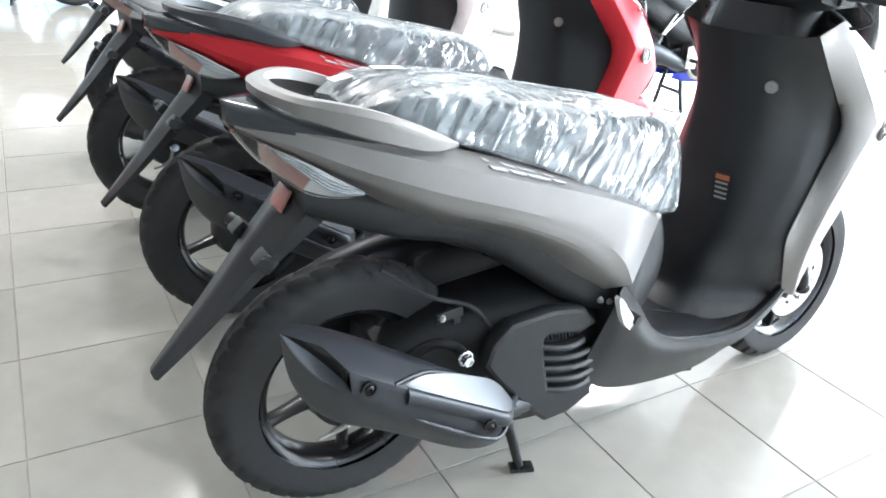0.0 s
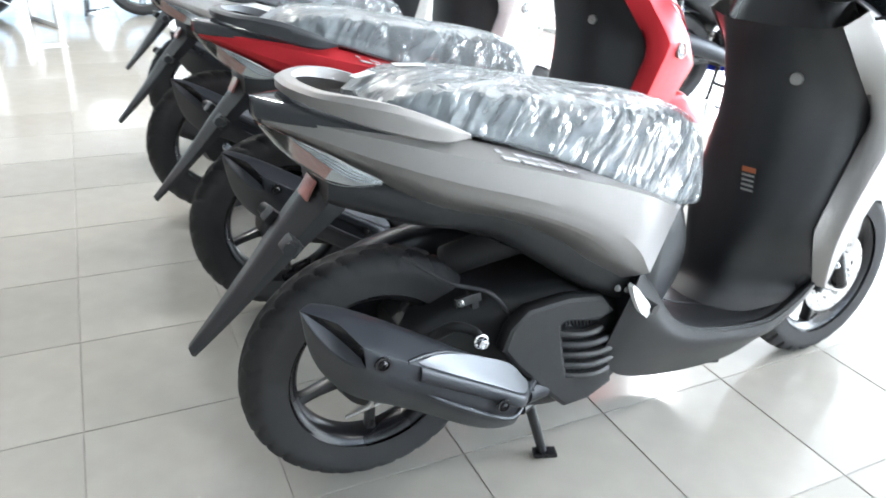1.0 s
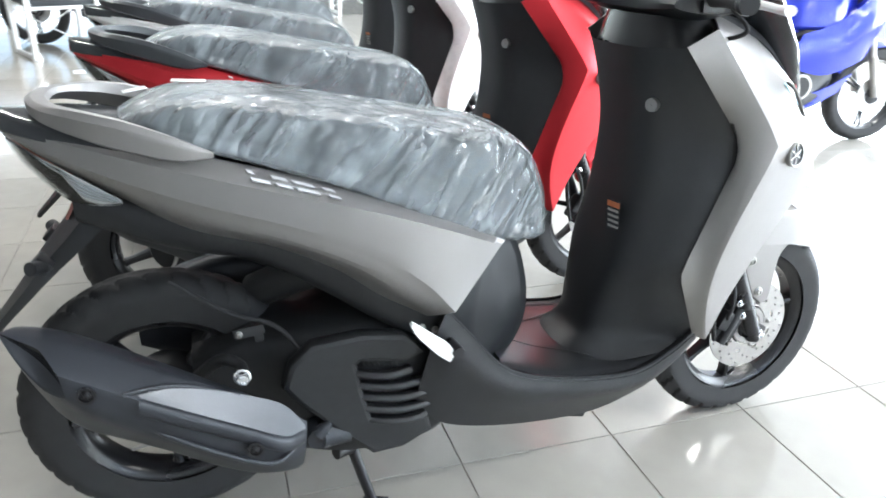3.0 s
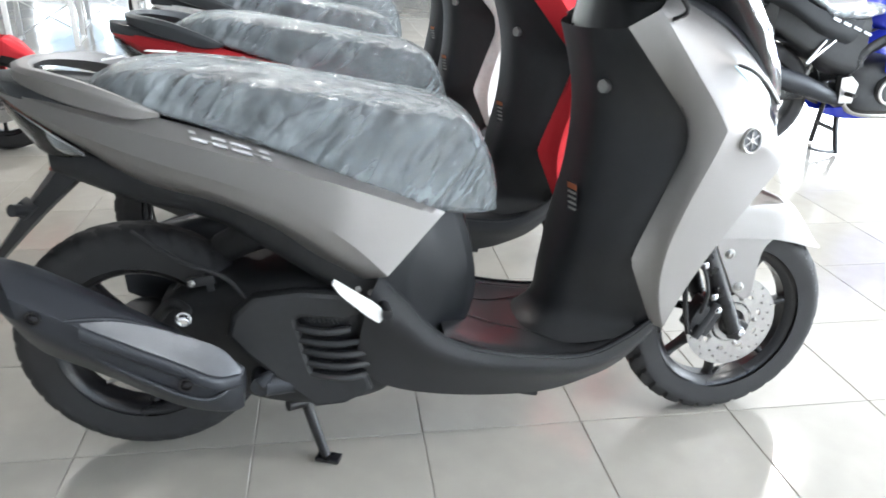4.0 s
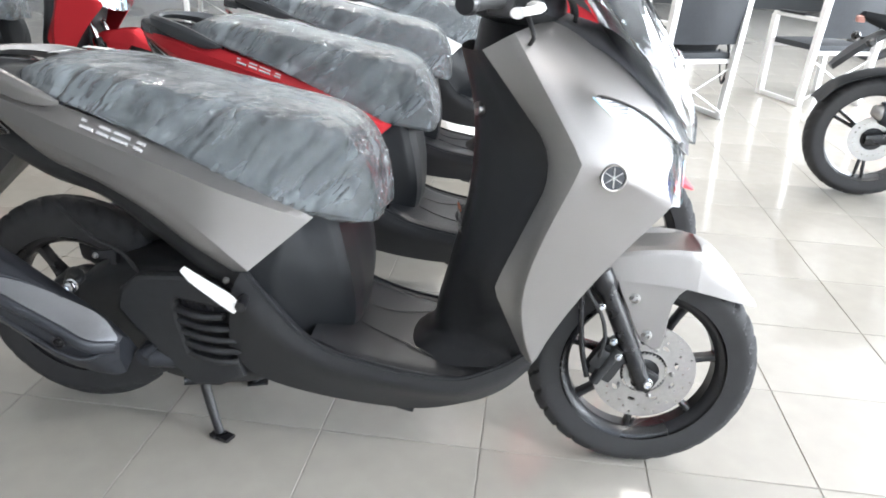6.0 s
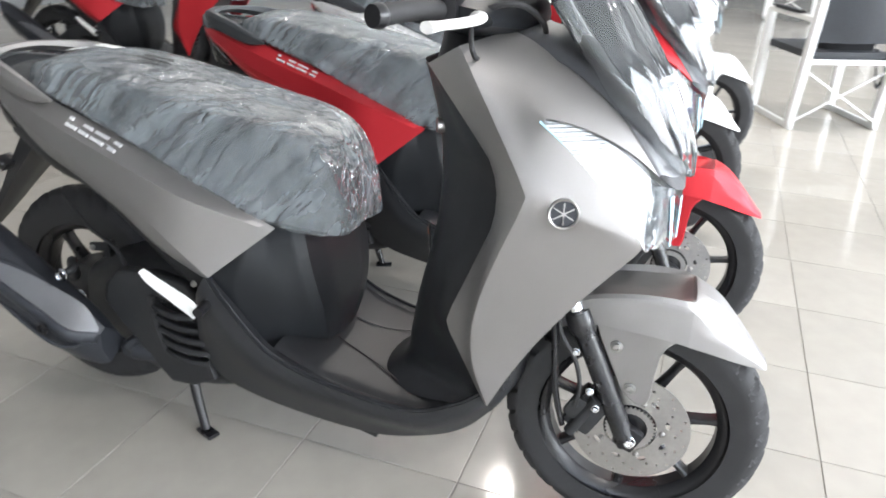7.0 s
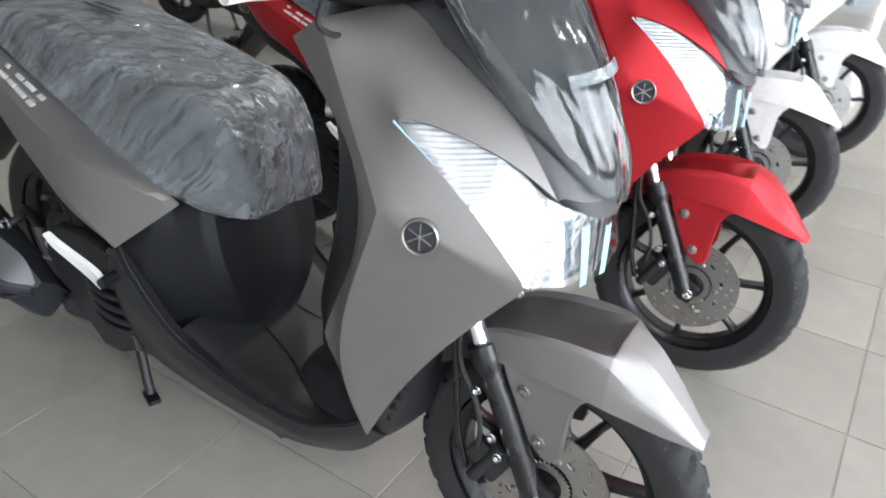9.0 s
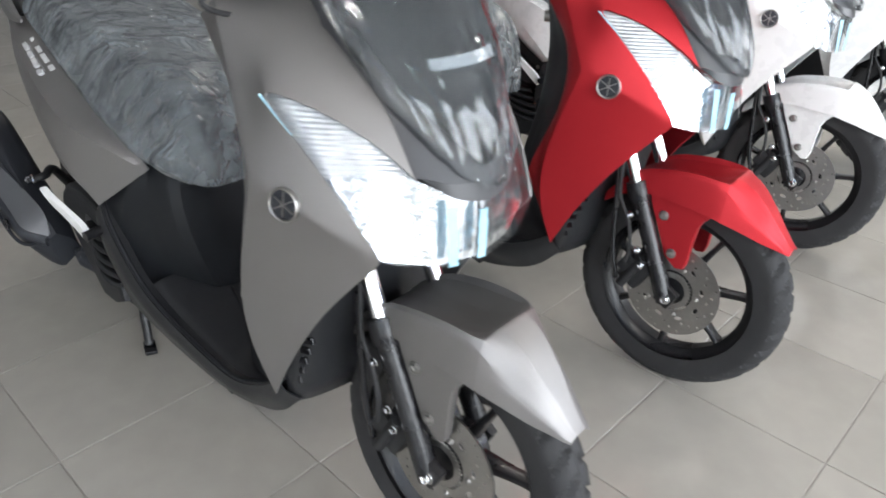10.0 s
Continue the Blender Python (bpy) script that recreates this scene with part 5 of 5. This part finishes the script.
    part("centre_stand", kept("stand", lambda: join(*[q for s in (-1, 1) for q in (tube([(0.325, 0.085 * s, 0.215), (0.352, 0.106 * s, 0.11), (0.380, 0.118 * s, 0.012)], [0.014, 0.012, 0.011], 8, 12), box((0.055, 0.030, 0.010), (0.386, 0.120 * s, 0.005), 0.003, (0, 0, 20 * s)))], tube([(0.334, -0.1, 0.18), (0.334, 0.1, 0.18)], 0.012, 3, 12), tube([(0.342, -0.105, 0.15), (0.305, -0.125, 0.155)], 0.014, 3, 10))), BLACK, root, "black tubular centre stand")
    part("side_stand", kept("sstand", lambda: join(tube([(0.52, 0.15, 0.21), (0.42, 0.17, 0.185), (0.34, 0.175, 0.18)], 0.009, 8, 10), box((0.04, 0.02, 0.02), (0.33, 0.175, 0.178), 0.005))), BLACK, root)
    for side in (-1, 1):
        peg = part("pillion_peg", kept(("peg", side), lambda: loft([[(x + u * 0.62, side * (y + d), z + u * 0.78) for u, d in ((h, -0.006), (h, 0.006), (-h, 0.007), (-h, -0.007))]
             for x, y, z, h in ((0.413, 0.291, 0.520, 0.003), (0.430, 0.284, 0.499, 0.008), (0.458, 0.268, 0.468, 0.011), (0.482, 0.256, 0.443, 0.013), (0.503, 0.250, 0.421, 0.010))], 16, 20, True)), PALE, root, "folded footrest wrapped in white foam")
        part("peg_hinge", kept(("hinge", side), lambda: tube([(0.505, 0.215 * side, 0.436), (0.512, 0.262 * side, 0.432)], 0.011, 3, 12)), BLACK, peg)
    return root


ROW = "scooters in a row"
LEAN = -2.2
grey = scooter("matte titanium grey scooter, seat and windscreen wrapped in plastic", GREY, GREY, pose(0, 0.0, 0, LEAN), ROW, 3.0, 1.0)
for x, y, wide, turn in ((0.005, 0.030, 0.040, 12), (0.095, 0.034, 0.058, -4)):
    part("paper_label", box((wide, 0.026, 0.001), (0, 0, 0), 0), PALE, grey, "small white paper label on the film", at=pose(x, y, 0.867 + 0.14 * x, 0, -9 if x < 0.05 else 2, turn))
for k in range(2):
    part("ink_mark", box((0.07, 0.010, 0.0008), (0, 0, 0), 0), RUBBER, grey, "dark pen marks on the film", at=pose(0.255, -0.012 + 0.022 * k, 0.8715, 0, 8, 8))
scooter("matte red scooter with charcoal grab rail, wrapped in plastic film", RED, RAIL, pose(0.012, 0.768, 0, LEAN, 0, 0.4), ROW, 4.0, 2.0)
white = scooter("pearl white scooter with charcoal grab rail, wrapped in plastic film", WHITE, RAIL, pose(-0.035, 1.546, 0, LEAN, 0, 5.0), ROW, 4.0, 3.0)
copy_thing(white, pose(0.04, 2.385, 0, LEAN, 0, 8.4))
scooter("matte red scooter parked behind the row, wrapped in plastic", RED, RAIL, pose(-2.58, 2.42, 0, LEAN, 0, 2), "", 2.0, 2.0)


# ---- sport motorcycles ----
def sport_wheel(root, name, at, radius, width, rim):
    w = thing(name, "", "")
    w.parent, w.matrix_basis = root, at
    part("tyre", kept(("tyre", radius), lambda: tyre(radius, width, rim, 36, 0.004)), RUBBER, w, "black treaded sport tyre", sharp=28)

    def made():
        half = width * 0.36
        barrel = lathe([(rim + 0.004, -half), (rim - 0.010, -half + 0.008), (rim - 0.018, 0), (rim - 0.010, half - 0.008), (rim + 0.004, half)], 72)
        arms = []
        for k in range(3):
            for d in (-5, 5):
                arm = tube([(0.03, 0, 0), (rim - 0.012, 0, 0)], [0.010, 0.0085], 3, 8)
                arms.append(placed(arm, Matrix.Rotation(radians(120 * k + 90 + d), 4, "Y") @ Matrix.Translation((0, 0, 0.0))))
        hub = lathe([(0.001, -0.05), (0.028, -0.05), (0.045, -0.02), (0.045, 0.02), (0.028, 0.05), (0.001, 0.05)], 32)
        return join(barrel, hub, *arms)

    part("rim", kept(("sport_rim", radius), made), BLACK, w, "black cast rim with paired spokes")
    part("brake_disc", kept("sport_disc", lambda: plate([disc_outline(0.11, 48), disc_outline(0.055, 32)[::-1]] + [disc_outline(0.004, 8, 0.085 * math.cos(a), 0.085 * math.sin(a))[::-1] for a in np.linspace(0, 2 * math.pi, 20, endpoint=False)], 0.004)), STEEL, w, "drilled steel brake disc", at=pose(0, -0.06, 0))
    part("disc_carrier", kept("sport_carrier", lambda: lathe([(0.001, -0.068), (0.03, -0.068), (0.06, -0.058), (0.06, -0.05)], 28)), ENGINE, w)
    part("axle_nut", kept("nut", lambda: bolt(0.013, 0.012)), CHROME, w, at=pose(0, -0.075, 0))
    return w


def motorcycle(label, paint, at, group=""):
    """A small faired sport motorcycle on its stand, heading along +x, rear axle above the origin."""
    root = thing("motorcycle", label, "motorcycle", group, at)
    sport_wheel(root, "rear_wheel", pose(0, 0, 0.300), 0.300, 0.130, 0.216)
    sport_wheel(root, "front_wheel", pose(1.29, 0, 0.292), 0.292, 0.100, 0.216)
    for side in (-1, 1):
        part("swing_arm", kept(("swing", side), lambda: loft([[(x, 0.085 * side + a, z + b) for a, b in ((-0.013, -h), (0.013, -h), (0.013, h), (-0.013, h))] for x, z, h in ((-0.04, 0.30, 0.022), (0.2, 0.335, 0.03), (0.46, 0.385, 0.035))], 8, 12)), BLACK, root)
        part("fork_leg", kept(("mfork", side), lambda: join(tube([(1.285, 0.085 * side, 0.29), (1.20, 0.085 * side, 0.52)], [0.026, 0.024], 5, 16), tube([(1.20, 0.085 * side, 0.52), (1.06, 0.085 * side, 0.90)], 0.0185, 4, 16))), STEEL, root, "silver telescopic fork leg")
        part("grip", kept(("mgrip", side), lambda: tube([(1.02, 0.10 * side, 0.93), (0.97, 0.22 * side, 0.93), (0.93, 0.34 * side, 0.91)], 0.016, 8, 12)), RUBBER, root)
        part("lever", kept(("mlever", side), lambda: tube([(1.02, 0.17 * side, 0.93), (1.02, 0.25 * side, 0.92), (0.99, 0.33 * side, 0.91)], 0.006, 8, 8)), STEEL, root)
    part("rear_mudguard", kept("mhug", lambda: thicken(sheet([[(0.332 * math.cos(radians(a)), y, 0.300 + (0.332 - 0.9 * abs(y) ** 1.5) * math.sin(radians(a))) for a in (-5, 25, 55, 90, 125, 150)] for y in (-0.085, -0.06, 0, 0.06, 0.085)], 12, 26), 0.004)), SMOOTH, root, "black rear mudguard")
    part("side_cover", kept("mcover", lambda: loft([[(x, -w, z0), (x, -w * 1.1, (z0 + z1) / 2), (x, -w * 0.9, z1), (x, w * 0.9, z1), (x, w * 1.1, (z0 + z1) / 2), (x, w, z0)] for x, w, z0, z1 in ((0.02, 0.06, 0.66, 0.78), (0.16, 0.10, 0.56, 0.78), (0.34, 0.12, 0.46, 0.76), (0.50, 0.12, 0.42, 0.74))], 14, 24)), ENGINE, root, "black cover below the seat")
    part("shock_absorber", kept("mshock", lambda: join(tube([(0.26, -0.03, 0.42), (0.36, -0.03, 0.66)], 0.016, 3, 12), *[placed(lathe([(0.022, -0.004), (0.028, 0.0), (0.022, 0.004)], 20, "z", True), pose(0.27 + 0.015 * k, -0.03, 0.45 + 0.034 * k, 0, 23, 0)) for k in range(6)])), STEEL, root, "steel rear shock absorber")
    part("engine", kept("mengine", lambda: join(loft([[(x, -w, z0), (x, -w * 1.08, (z0 + z1) / 2), (x, -w * 0.85, z1), (x, w * 0.85, z1), (x, w * 1.08, (z0 + z1) / 2), (x, w, z0)] for x, w, z0, z1 in ((0.40, 0.10, 0.30, 0.46), (0.50, 0.15, 0.25, 0.50), (0.66, 0.16, 0.24, 0.52), (0.80, 0.14, 0.27, 0.50), (0.92, 0.10, 0.36, 0.56))], 18, 24), placed(lathe([(0.001, -0.03), (0.07, -0.03), (0.085, -0.015), (0.088, 0.02)], 32), Matrix.Translation((0.66, -0.17, 0.37))))), ENGINE, root, "black engine with a round clutch cover")
    part("clutch_rim", kept("mclutch", lambda: placed(lathe([(0.060, -0.034), (0.072, -0.034), (0.076, -0.028), (0.072, -0.022)], 36, closed=True), Matrix.Translation((0.66, -0.17, 0.37)))), STEEL, root, "silver cover ring")
    part("frame_spar", kept("mspar", lambda: join(*[tube([(0.44, 0.12 * s, 0.40), (0.52, 0.13 * s, 0.58), (0.80, 0.13 * s, 0.72), (1.04, 0.05 * s, 0.86)], [0.03, 0.028, 0.03, 0.028], 16, 12, 0.6) for s in (-1, 1)])), BLACK, root)
    part("fuel_tank", kept("mtank", lambda: loft([[(x, -w, z0), (x, -w * 1.06, (z0 + z1) / 2), (x, -w * 0.6, z1 - 0.01), (x, 0, z1), (x, w * 0.6, z1 - 0.01), (x, w * 1.06, (z0 + z1) / 2), (x, w, z0)] for x, w, z0, z1 in ((0.52, 0.06, 0.70, 0.78), (0.60, 0.12, 0.68, 0.88), (0.74, 0.155, 0.68, 0.945), (0.88, 0.15, 0.70, 0.94), (0.98, 0.10, 0.74, 0.90))], 22, 28)), paint, root)
    part("seat", kept("mseat", lambda: loft([[(x, -w, z - 0.05), (x, -w * 0.95, z - 0.01), (x, 0, z), (x, w * 0.95, z - 0.01), (x, w, z - 0.05)] for x, w, z in ((-0.02, 0.07, 0.88), (0.12, 0.095, 0.875), (0.22, 0.10, 0.83), (0.28, 0.115, 0.785), (0.42, 0.12, 0.775), (0.56, 0.085, 0.80))], 24, 20)), SEAT, root, "stepped black seat")
    part("seat_wrap", kept("mwrap", lambda: crinkled(loft([[(x, -w, z - 0.055), (x, -w * 0.97, z - 0.008), (x, 0, z + 0.006), (x, w * 0.97, z - 0.008), (x, w, z - 0.055)] for x, w, z in ((-0.03, 0.078, 0.88), (0.12, 0.102, 0.88), (0.22, 0.108, 0.836), (0.28, 0.122, 0.79), (0.42, 0.128, 0.78), (0.57, 0.092, 0.806))], 60, 50), 0.005, 15, 4.0)), WRAP, root, "crinkled clear plastic film")
    for side in (-1, 1):
        tail = kept("mtail", lambda: thicken(sheet([[(-0.16, -0.03, 0.88), (0.05, -0.10, 0.845), (0.25, -0.125, 0.76), (0.46, -0.125, 0.72)], [(-0.17, -0.035, 0.86), (0.04, -0.115, 0.795), (0.22, -0.14, 0.695), (0.42, -0.14, 0.63)], [(-0.15, -0.03, 0.84), (0.06, -0.10, 0.755), (0.24, -0.125, 0.65), (0.38, -0.13, 0.60)]], 10, 24), 0.004))
        part("tail_panel", tail if side < 0 else mirror(tail), SMOOTH, root, "black tail panel")
        fairing = kept("mfair", lambda: thicken(sheet([[(1.16, -0.10, 0.94), (1.02, -0.20, 0.90), (0.84, -0.19, 0.74), (0.62, -0.18, 0.66)], [(1.20, -0.13, 0.80), (1.04, -0.235, 0.72), (0.84, -0.225, 0.60), (0.58, -0.20, 0.56)], [(1.10, -0.17, 0.62), (1.00, -0.21, 0.52), (0.80, -0.20, 0.44), (0.60, -0.19, 0.47)]], 12, 24), 0.004))
        part("side_fairing", fairing if side < 0 else mirror(fairing), paint, root)
        belly = kept("mbelly", lambda: thicken(sheet([[(1.02, -0.16, 0.44), (0.80, -0.17, 0.34), (0.50, -0.15, 0.28), (0.36, -0.12, 0.26)], [(0.98, -0.12, 0.32), (0.78, -0.12, 0.22), (0.52, -0.10, 0.20), (0.38, -0.08, 0.22)]], 6, 20), 0.004))
        part("belly_pan", belly if side < 0 else mirror(belly), paint, root)
        for k in range(4):
            b = kept(("mbar", k), lambda: box((0.045, 0.002, 0.014), (0, 0, 0), 0.0005))
            part("print_bar", b, PAPER, root, at=pose(0.30 + 0.06 * k, 0.143 * side, 0.725 - 0.022 * k, 0, 22, 0))
    part("nose", kept("mnose", lambda: loft([[(1.12, -0.14, 0.92), (1.12, 0, 0.98), (1.12, 0.14, 0.92), (1.12, 0.10, 0.78), (1.12, -0.10, 0.78)], [(1.24, -0.11, 0.88), (1.24, 0, 0.92), (1.24, 0.11, 0.88), (1.24, 0.08, 0.77), (1.24, -0.08, 0.77)], [(1.33, -0.05, 0.80), (1.33, 0, 0.82), (1.33, 0.05, 0.80), (1.33, 0.03, 0.75), (1.33, -0.03, 0.75)]], 12, 24)), paint, root)
    part("windscreen", kept("mscreen", lambda: thicken(sheet([[(1.24, -0.09, 0.90), (1.12, -0.11, 1.02), (1.02, -0.08, 1.09)], [(1.28, 0, 0.90), (1.17, 0, 1.05), (1.05, 0, 1.12)], [(1.24, 0.09, 0.90), (1.12, 0.11, 1.02), (1.02, 0.08, 1.09)]], 12, 12), 0.003)), SMOKE, root)
    part("front_fender", kept("mfender", lambda: thicken(sheet([[(1.29 + 0.315 * math.cos(radians(a)), y, 0.292 + 0.315 * math.sin(radians(a)) - abs(y) * 0.5) for a in (25, 55, 90, 125, 150)] for y in (-0.06, -0.03, 0, 0.03, 0.06)], 10, 24), 0.004)), paint, root)
    pipe = part("silencer", kept("mpipe", lambda: loft([[(x, -0.135 + 0.045 * math.cos(a) * k, z + 0.055 * math.sin(a) * k) for a in np.linspace(0, 2 * math.pi, 9)[:-1]] for x, z, k in ((-0.02, 0.445, 0.75), (0.0, 0.44, 1.0), (0.20, 0.385, 1.0), (0.34, 0.335, 0.8), (0.44, 0.30, 0.45))], 16, 20)), GUN, root, "grey silencer with a steel end")
    part("end_cap", kept("mcap", lambda: tube([(-0.055, -0.135, 0.455), (-0.03, -0.135, 0.448), (0.0, -0.135, 0.44)], [0.024, 0.038, 0.040], 8, 18)), STEEL, pipe, "polished end cap")
    part("exhaust_pipe", kept("mexh", lambda: tube([(0.44, -0.135, 0.30), (0.52, -0.13, 0.245), (0.72, -0.12, 0.23), (0.88, -0.08, 0.30), (0.90, -0.05, 0.40)], 0.02, 20, 12)), STEEL, root)
    peg = part("peg_plate", kept("mplate", lambda: placed(plate([[(0.40, 0.30), (0.47, 0.30), (0.485, 0.40), (0.44, 0.44), (0.39, 0.43)]], 0.008, 0.002), Matrix.Translation((0, -0.165, 0)))), STEEL, root, "silver foot peg plate")
    part("foot_peg", kept("mpeg", lambda: tube([(0.43, -0.165, 0.35), (0.43, -0.25, 0.355)], 0.012, 3, 12)), BLACK, peg)
    for dx in (0.0, 0.05):
        part("pillion_bracket", kept(("mbracket", dx), lambda: tube([(0.18 + dx * 0.2, -0.15, 0.50), (0.27 + dx, -0.14, 0.62)], 0.008, 3, 10)), CHROME, root, "polished pillion bracket")
    part("plate_holder", kept("mplateh", lambda: loft([[(x, -w, z), (x + 0.015, -w, z - 0.02), (x + 0.015, w, z - 0.02), (x, w, z)] for x, z, w in ((-0.06, 0.80, 0.05), (-0.15, 0.74, 0.055), (-0.22, 0.675, 0.045), (-0.26, 0.63, 0.03))], 12, 12, True)), DARK, root, "dark plate holder")
    part("tail_lamp", kept("mlamp", lambda: box((0.03, 0.06, 0.03), (-0.175, 0, 0.845), 0.010)), TAILRED, root, "red tail lamp")
    for side in (-1, 1):
        part("indicator", kept(("mind", side), lambda: join(tube([(-0.13, 0.04 * side, 0.755), (-0.14, 0.10 * side, 0.755)], 0.007, 3, 8), tube([(-0.14, 0.10 * side, 0.755), (-0.14, 0.15 * side, 0.757)], [0.012, 0.024, 0.012], 8, 12))), BLACK, root, "stalked indicator")
    part("centre_stand", kept("mstand", lambda: join(*[tube([(0.46, 0.07 * s, 0.25), (0.465, 0.10 * s, 0.13), (0.475, 0.135 * s, 0.008)], 0.014, 8, 10) for s in (-1, 1)], tube([(0.465, -0.10, 0.13), (0.465, 0.10, 0.13)], 0.012, 3, 10), tube([(0.47, -0.13, 0.02), (0.38, -0.16, 0.03), (0.30, -0.165, 0.05)], 0.009, 8, 8))), BLACK, root, "black double-legged stand")
    return root


motorcycle("racing blue sport motorcycle on its stand, seat wrapped in plastic", BLUE, pose(2.73, 2.28, 0, 0, 0, -6))
motorcycle("red and black sport motorcycle parked by the chairs", RED, pose(6.05, 7.2, 0, 0, 0, 176))
motorcycle("dark sport motorcycle standing far behind the scooters", RAIL, pose(0.05, 6.25, 0, 0, 0, 175))


# ---- waiting chairs ----
def chair(at):
    root = thing("chair", "white steel frame chair with dark woven seat and back", "chair", "waiting chairs", at)
    for x in (-0.27, 0.27):
        side = part("side_frame", kept("cframe", lambda: join(
            box((0.042, 0.05, 0.64), (0, 0.26, 0.32), 0.004), box((0.042, 0.05, 0.82), (0, -0.26, 0.41), 0.004, (5, 0, 0)),
            box((0.022, 0.52, 0.035), (0, 0, 0.018), 0.004), box((0.03, 0.56, 0.03), (0, 0.0, 0.645), 0.008))), FRAME, root, "white flat-bar side frame", at=pose(x, 0, 0))
        part("arm_pad", kept("cpad", lambda: box((0.045, 0.30, 0.02), (0, 0.05, 0.668), 0.008)), BLACK, side)
    part("seat", kept("cseat", lambda: box((0.50, 0.50, 0.045), (0, 0.01, 0.44), 0.014)), WOVEN, root, "dark woven seat")
    part("backrest", kept("cback", lambda: thicken(sheet([[(-0.25, -0.270, 0.52), (0, -0.290, 0.52), (0.25, -0.270, 0.52)], [(-0.25, -0.295, 0.68), (0, -0.325, 0.68), (0.25, -0.295, 0.68)], [(-0.25, -0.325, 0.84), (0, -0.350, 0.84), (0.25, -0.325, 0.84)]], 14, 14), 0.014)), WOVEN, root, "dark woven back")
    for s in (-1, 1):
        part("cross_brace", kept(("cbrace", s), lambda: tube([(-0.26 * s, -0.25, 0.05), (0.26 * s, -0.25, 0.36)], 0.006, 3, 8)), FRAME, root)
        part("seat_rail", kept(("crail", s), lambda: box((0.52, 0.02, 0.03), (0, 0.24 * s, 0.405), 0.004)), FRAME, root)
    return root


first = chair(pose(2.05, 3.88, 0, 0, 0, 24))
for x, y, turn in ((3.30, 4.75, 20), (-1.00, 5.80, 205), (-2.20, 6.05, 190), (-1.95, 7.35, 190), (0.9, 8.6, 180), (2.2, 8.8, 182), (3.4, 8.7, 176)):
    copy_thing(first, pose(x, y, 0, 0, 0, turn))

bag = thing("bag", "black cloth bag hanging on a chair seat", "bag", at=pose(2.13, 3.80, 0.462, 0, 0, 24))
part("body", crinkled(loft([[(-0.13, -0.06, 0.0), (0.13, -0.06, 0.0), (0.13, 0.06, 0.0), (-0.13, 0.06, 0.0)], [(-0.15, -0.085, 0.10), (0.15, -0.085, 0.10), (0.14, 0.08, 0.10), (-0.14, 0.08, 0.10)], [(-0.10, -0.05, 0.21), (0.11, -0.05, 0.22), (0.10, 0.04, 0.22), (-0.10, 0.04, 0.20)]], 24, 40), 0.006, 14, 6.0), CLOTH, bag)
part("strap", tube([(0.10, -0.05, 0.20), (0.20, -0.08, 0.10), (0.23, -0.10, -0.10), (0.17, -0.14, -0.20), (0.14, -0.10, 0.02)], 0.010, 24, 8, 0.4), CLOTH, bag)

pole = thing("column", "round galvanised steel column on a base plate", "column", at=pose(-2.38, 0.66, 0))
part("shaft", lathe([(0.001, 0.012), (0.055, 0.012), (0.055, HIGH - 0.002), (0.001, HIGH - 0.002)], 40, "z"), STEEL, pole)
part("base_plate", lathe([(0.001, 0.0), (0.11, 0.0), (0.11, 0.010), (0.06, 0.014), (0.001, 0.014)], 40, "z"), FRAME, pole, "pale round base plate")

solid("paper", plate([[(-0.10, -0.075), (0.105, -0.07), (0.10, 0.07), (-0.105, 0.075)]], 0.001), PAPER, "pale blue sheet of paper lying on the tiles", "paper", at=pose(-0.70, 4.95, 0.0012, 90, 0, 12))


# ---- floor tiles ----
def lay_tiles():
    pitch, gap, ox, oy = 0.396, 0.0026, 0.808, 0.153
    bm = bmesh.new()
    bmesh.ops.create_cube(bm, size=1, matrix=Matrix.Translation((0, 0, -0.004)) @ Matrix.Diagonal((pitch - gap, pitch - gap, 0.008, 1)))
    bmesh.ops.bevel(bm, geom=[e for e in bm.edges if all(v.co.z > -0.001 for v in e.verts)], offset=0.0012, segments=1, affect="EDGES")
    me = bpy.data.meshes.new("tile")
    bm.to_mesh(me)
    bm.free()
    me.materials.append(TILE)
    v0, f0 = [tuple(p.co) for p in me.vertices], [tuple(q.vertices) for q in me.polygons]
    v, f = [], []
    for i in range(int((X0 - ox) / pitch) - 1, int((X1 - ox) / pitch) + 1):
        for j in range(int((Y0 - oy) / pitch) - 1, int((Y1 - oy) / pitch) + 1):
            x, y = ox + i * pitch, oy + j * pitch
            if not (X0 + 0.2 <= x <= X1 - 0.2 and Y0 + 0.2 <= y <= Y1 - 0.2):
                continue
            if -1.9 < x < 3.5 and -1.0 < y < 7.1:
                ob = new("tile", me)
                ob.parent, ob.matrix_basis = floor, pose(x, y, 0)
            else:
                n = len(v)
                v += [(a + x, b + y, c) for a, b, c in v0]
                f += [tuple(k + n for k in q) for q in f0]
    rest = part("tiles", (np.array(v), f), TILE, floor, "cream porcelain tiles towards the walls", sharp=20)
    tagged(rest, kind="stuff")


lay_tiles()
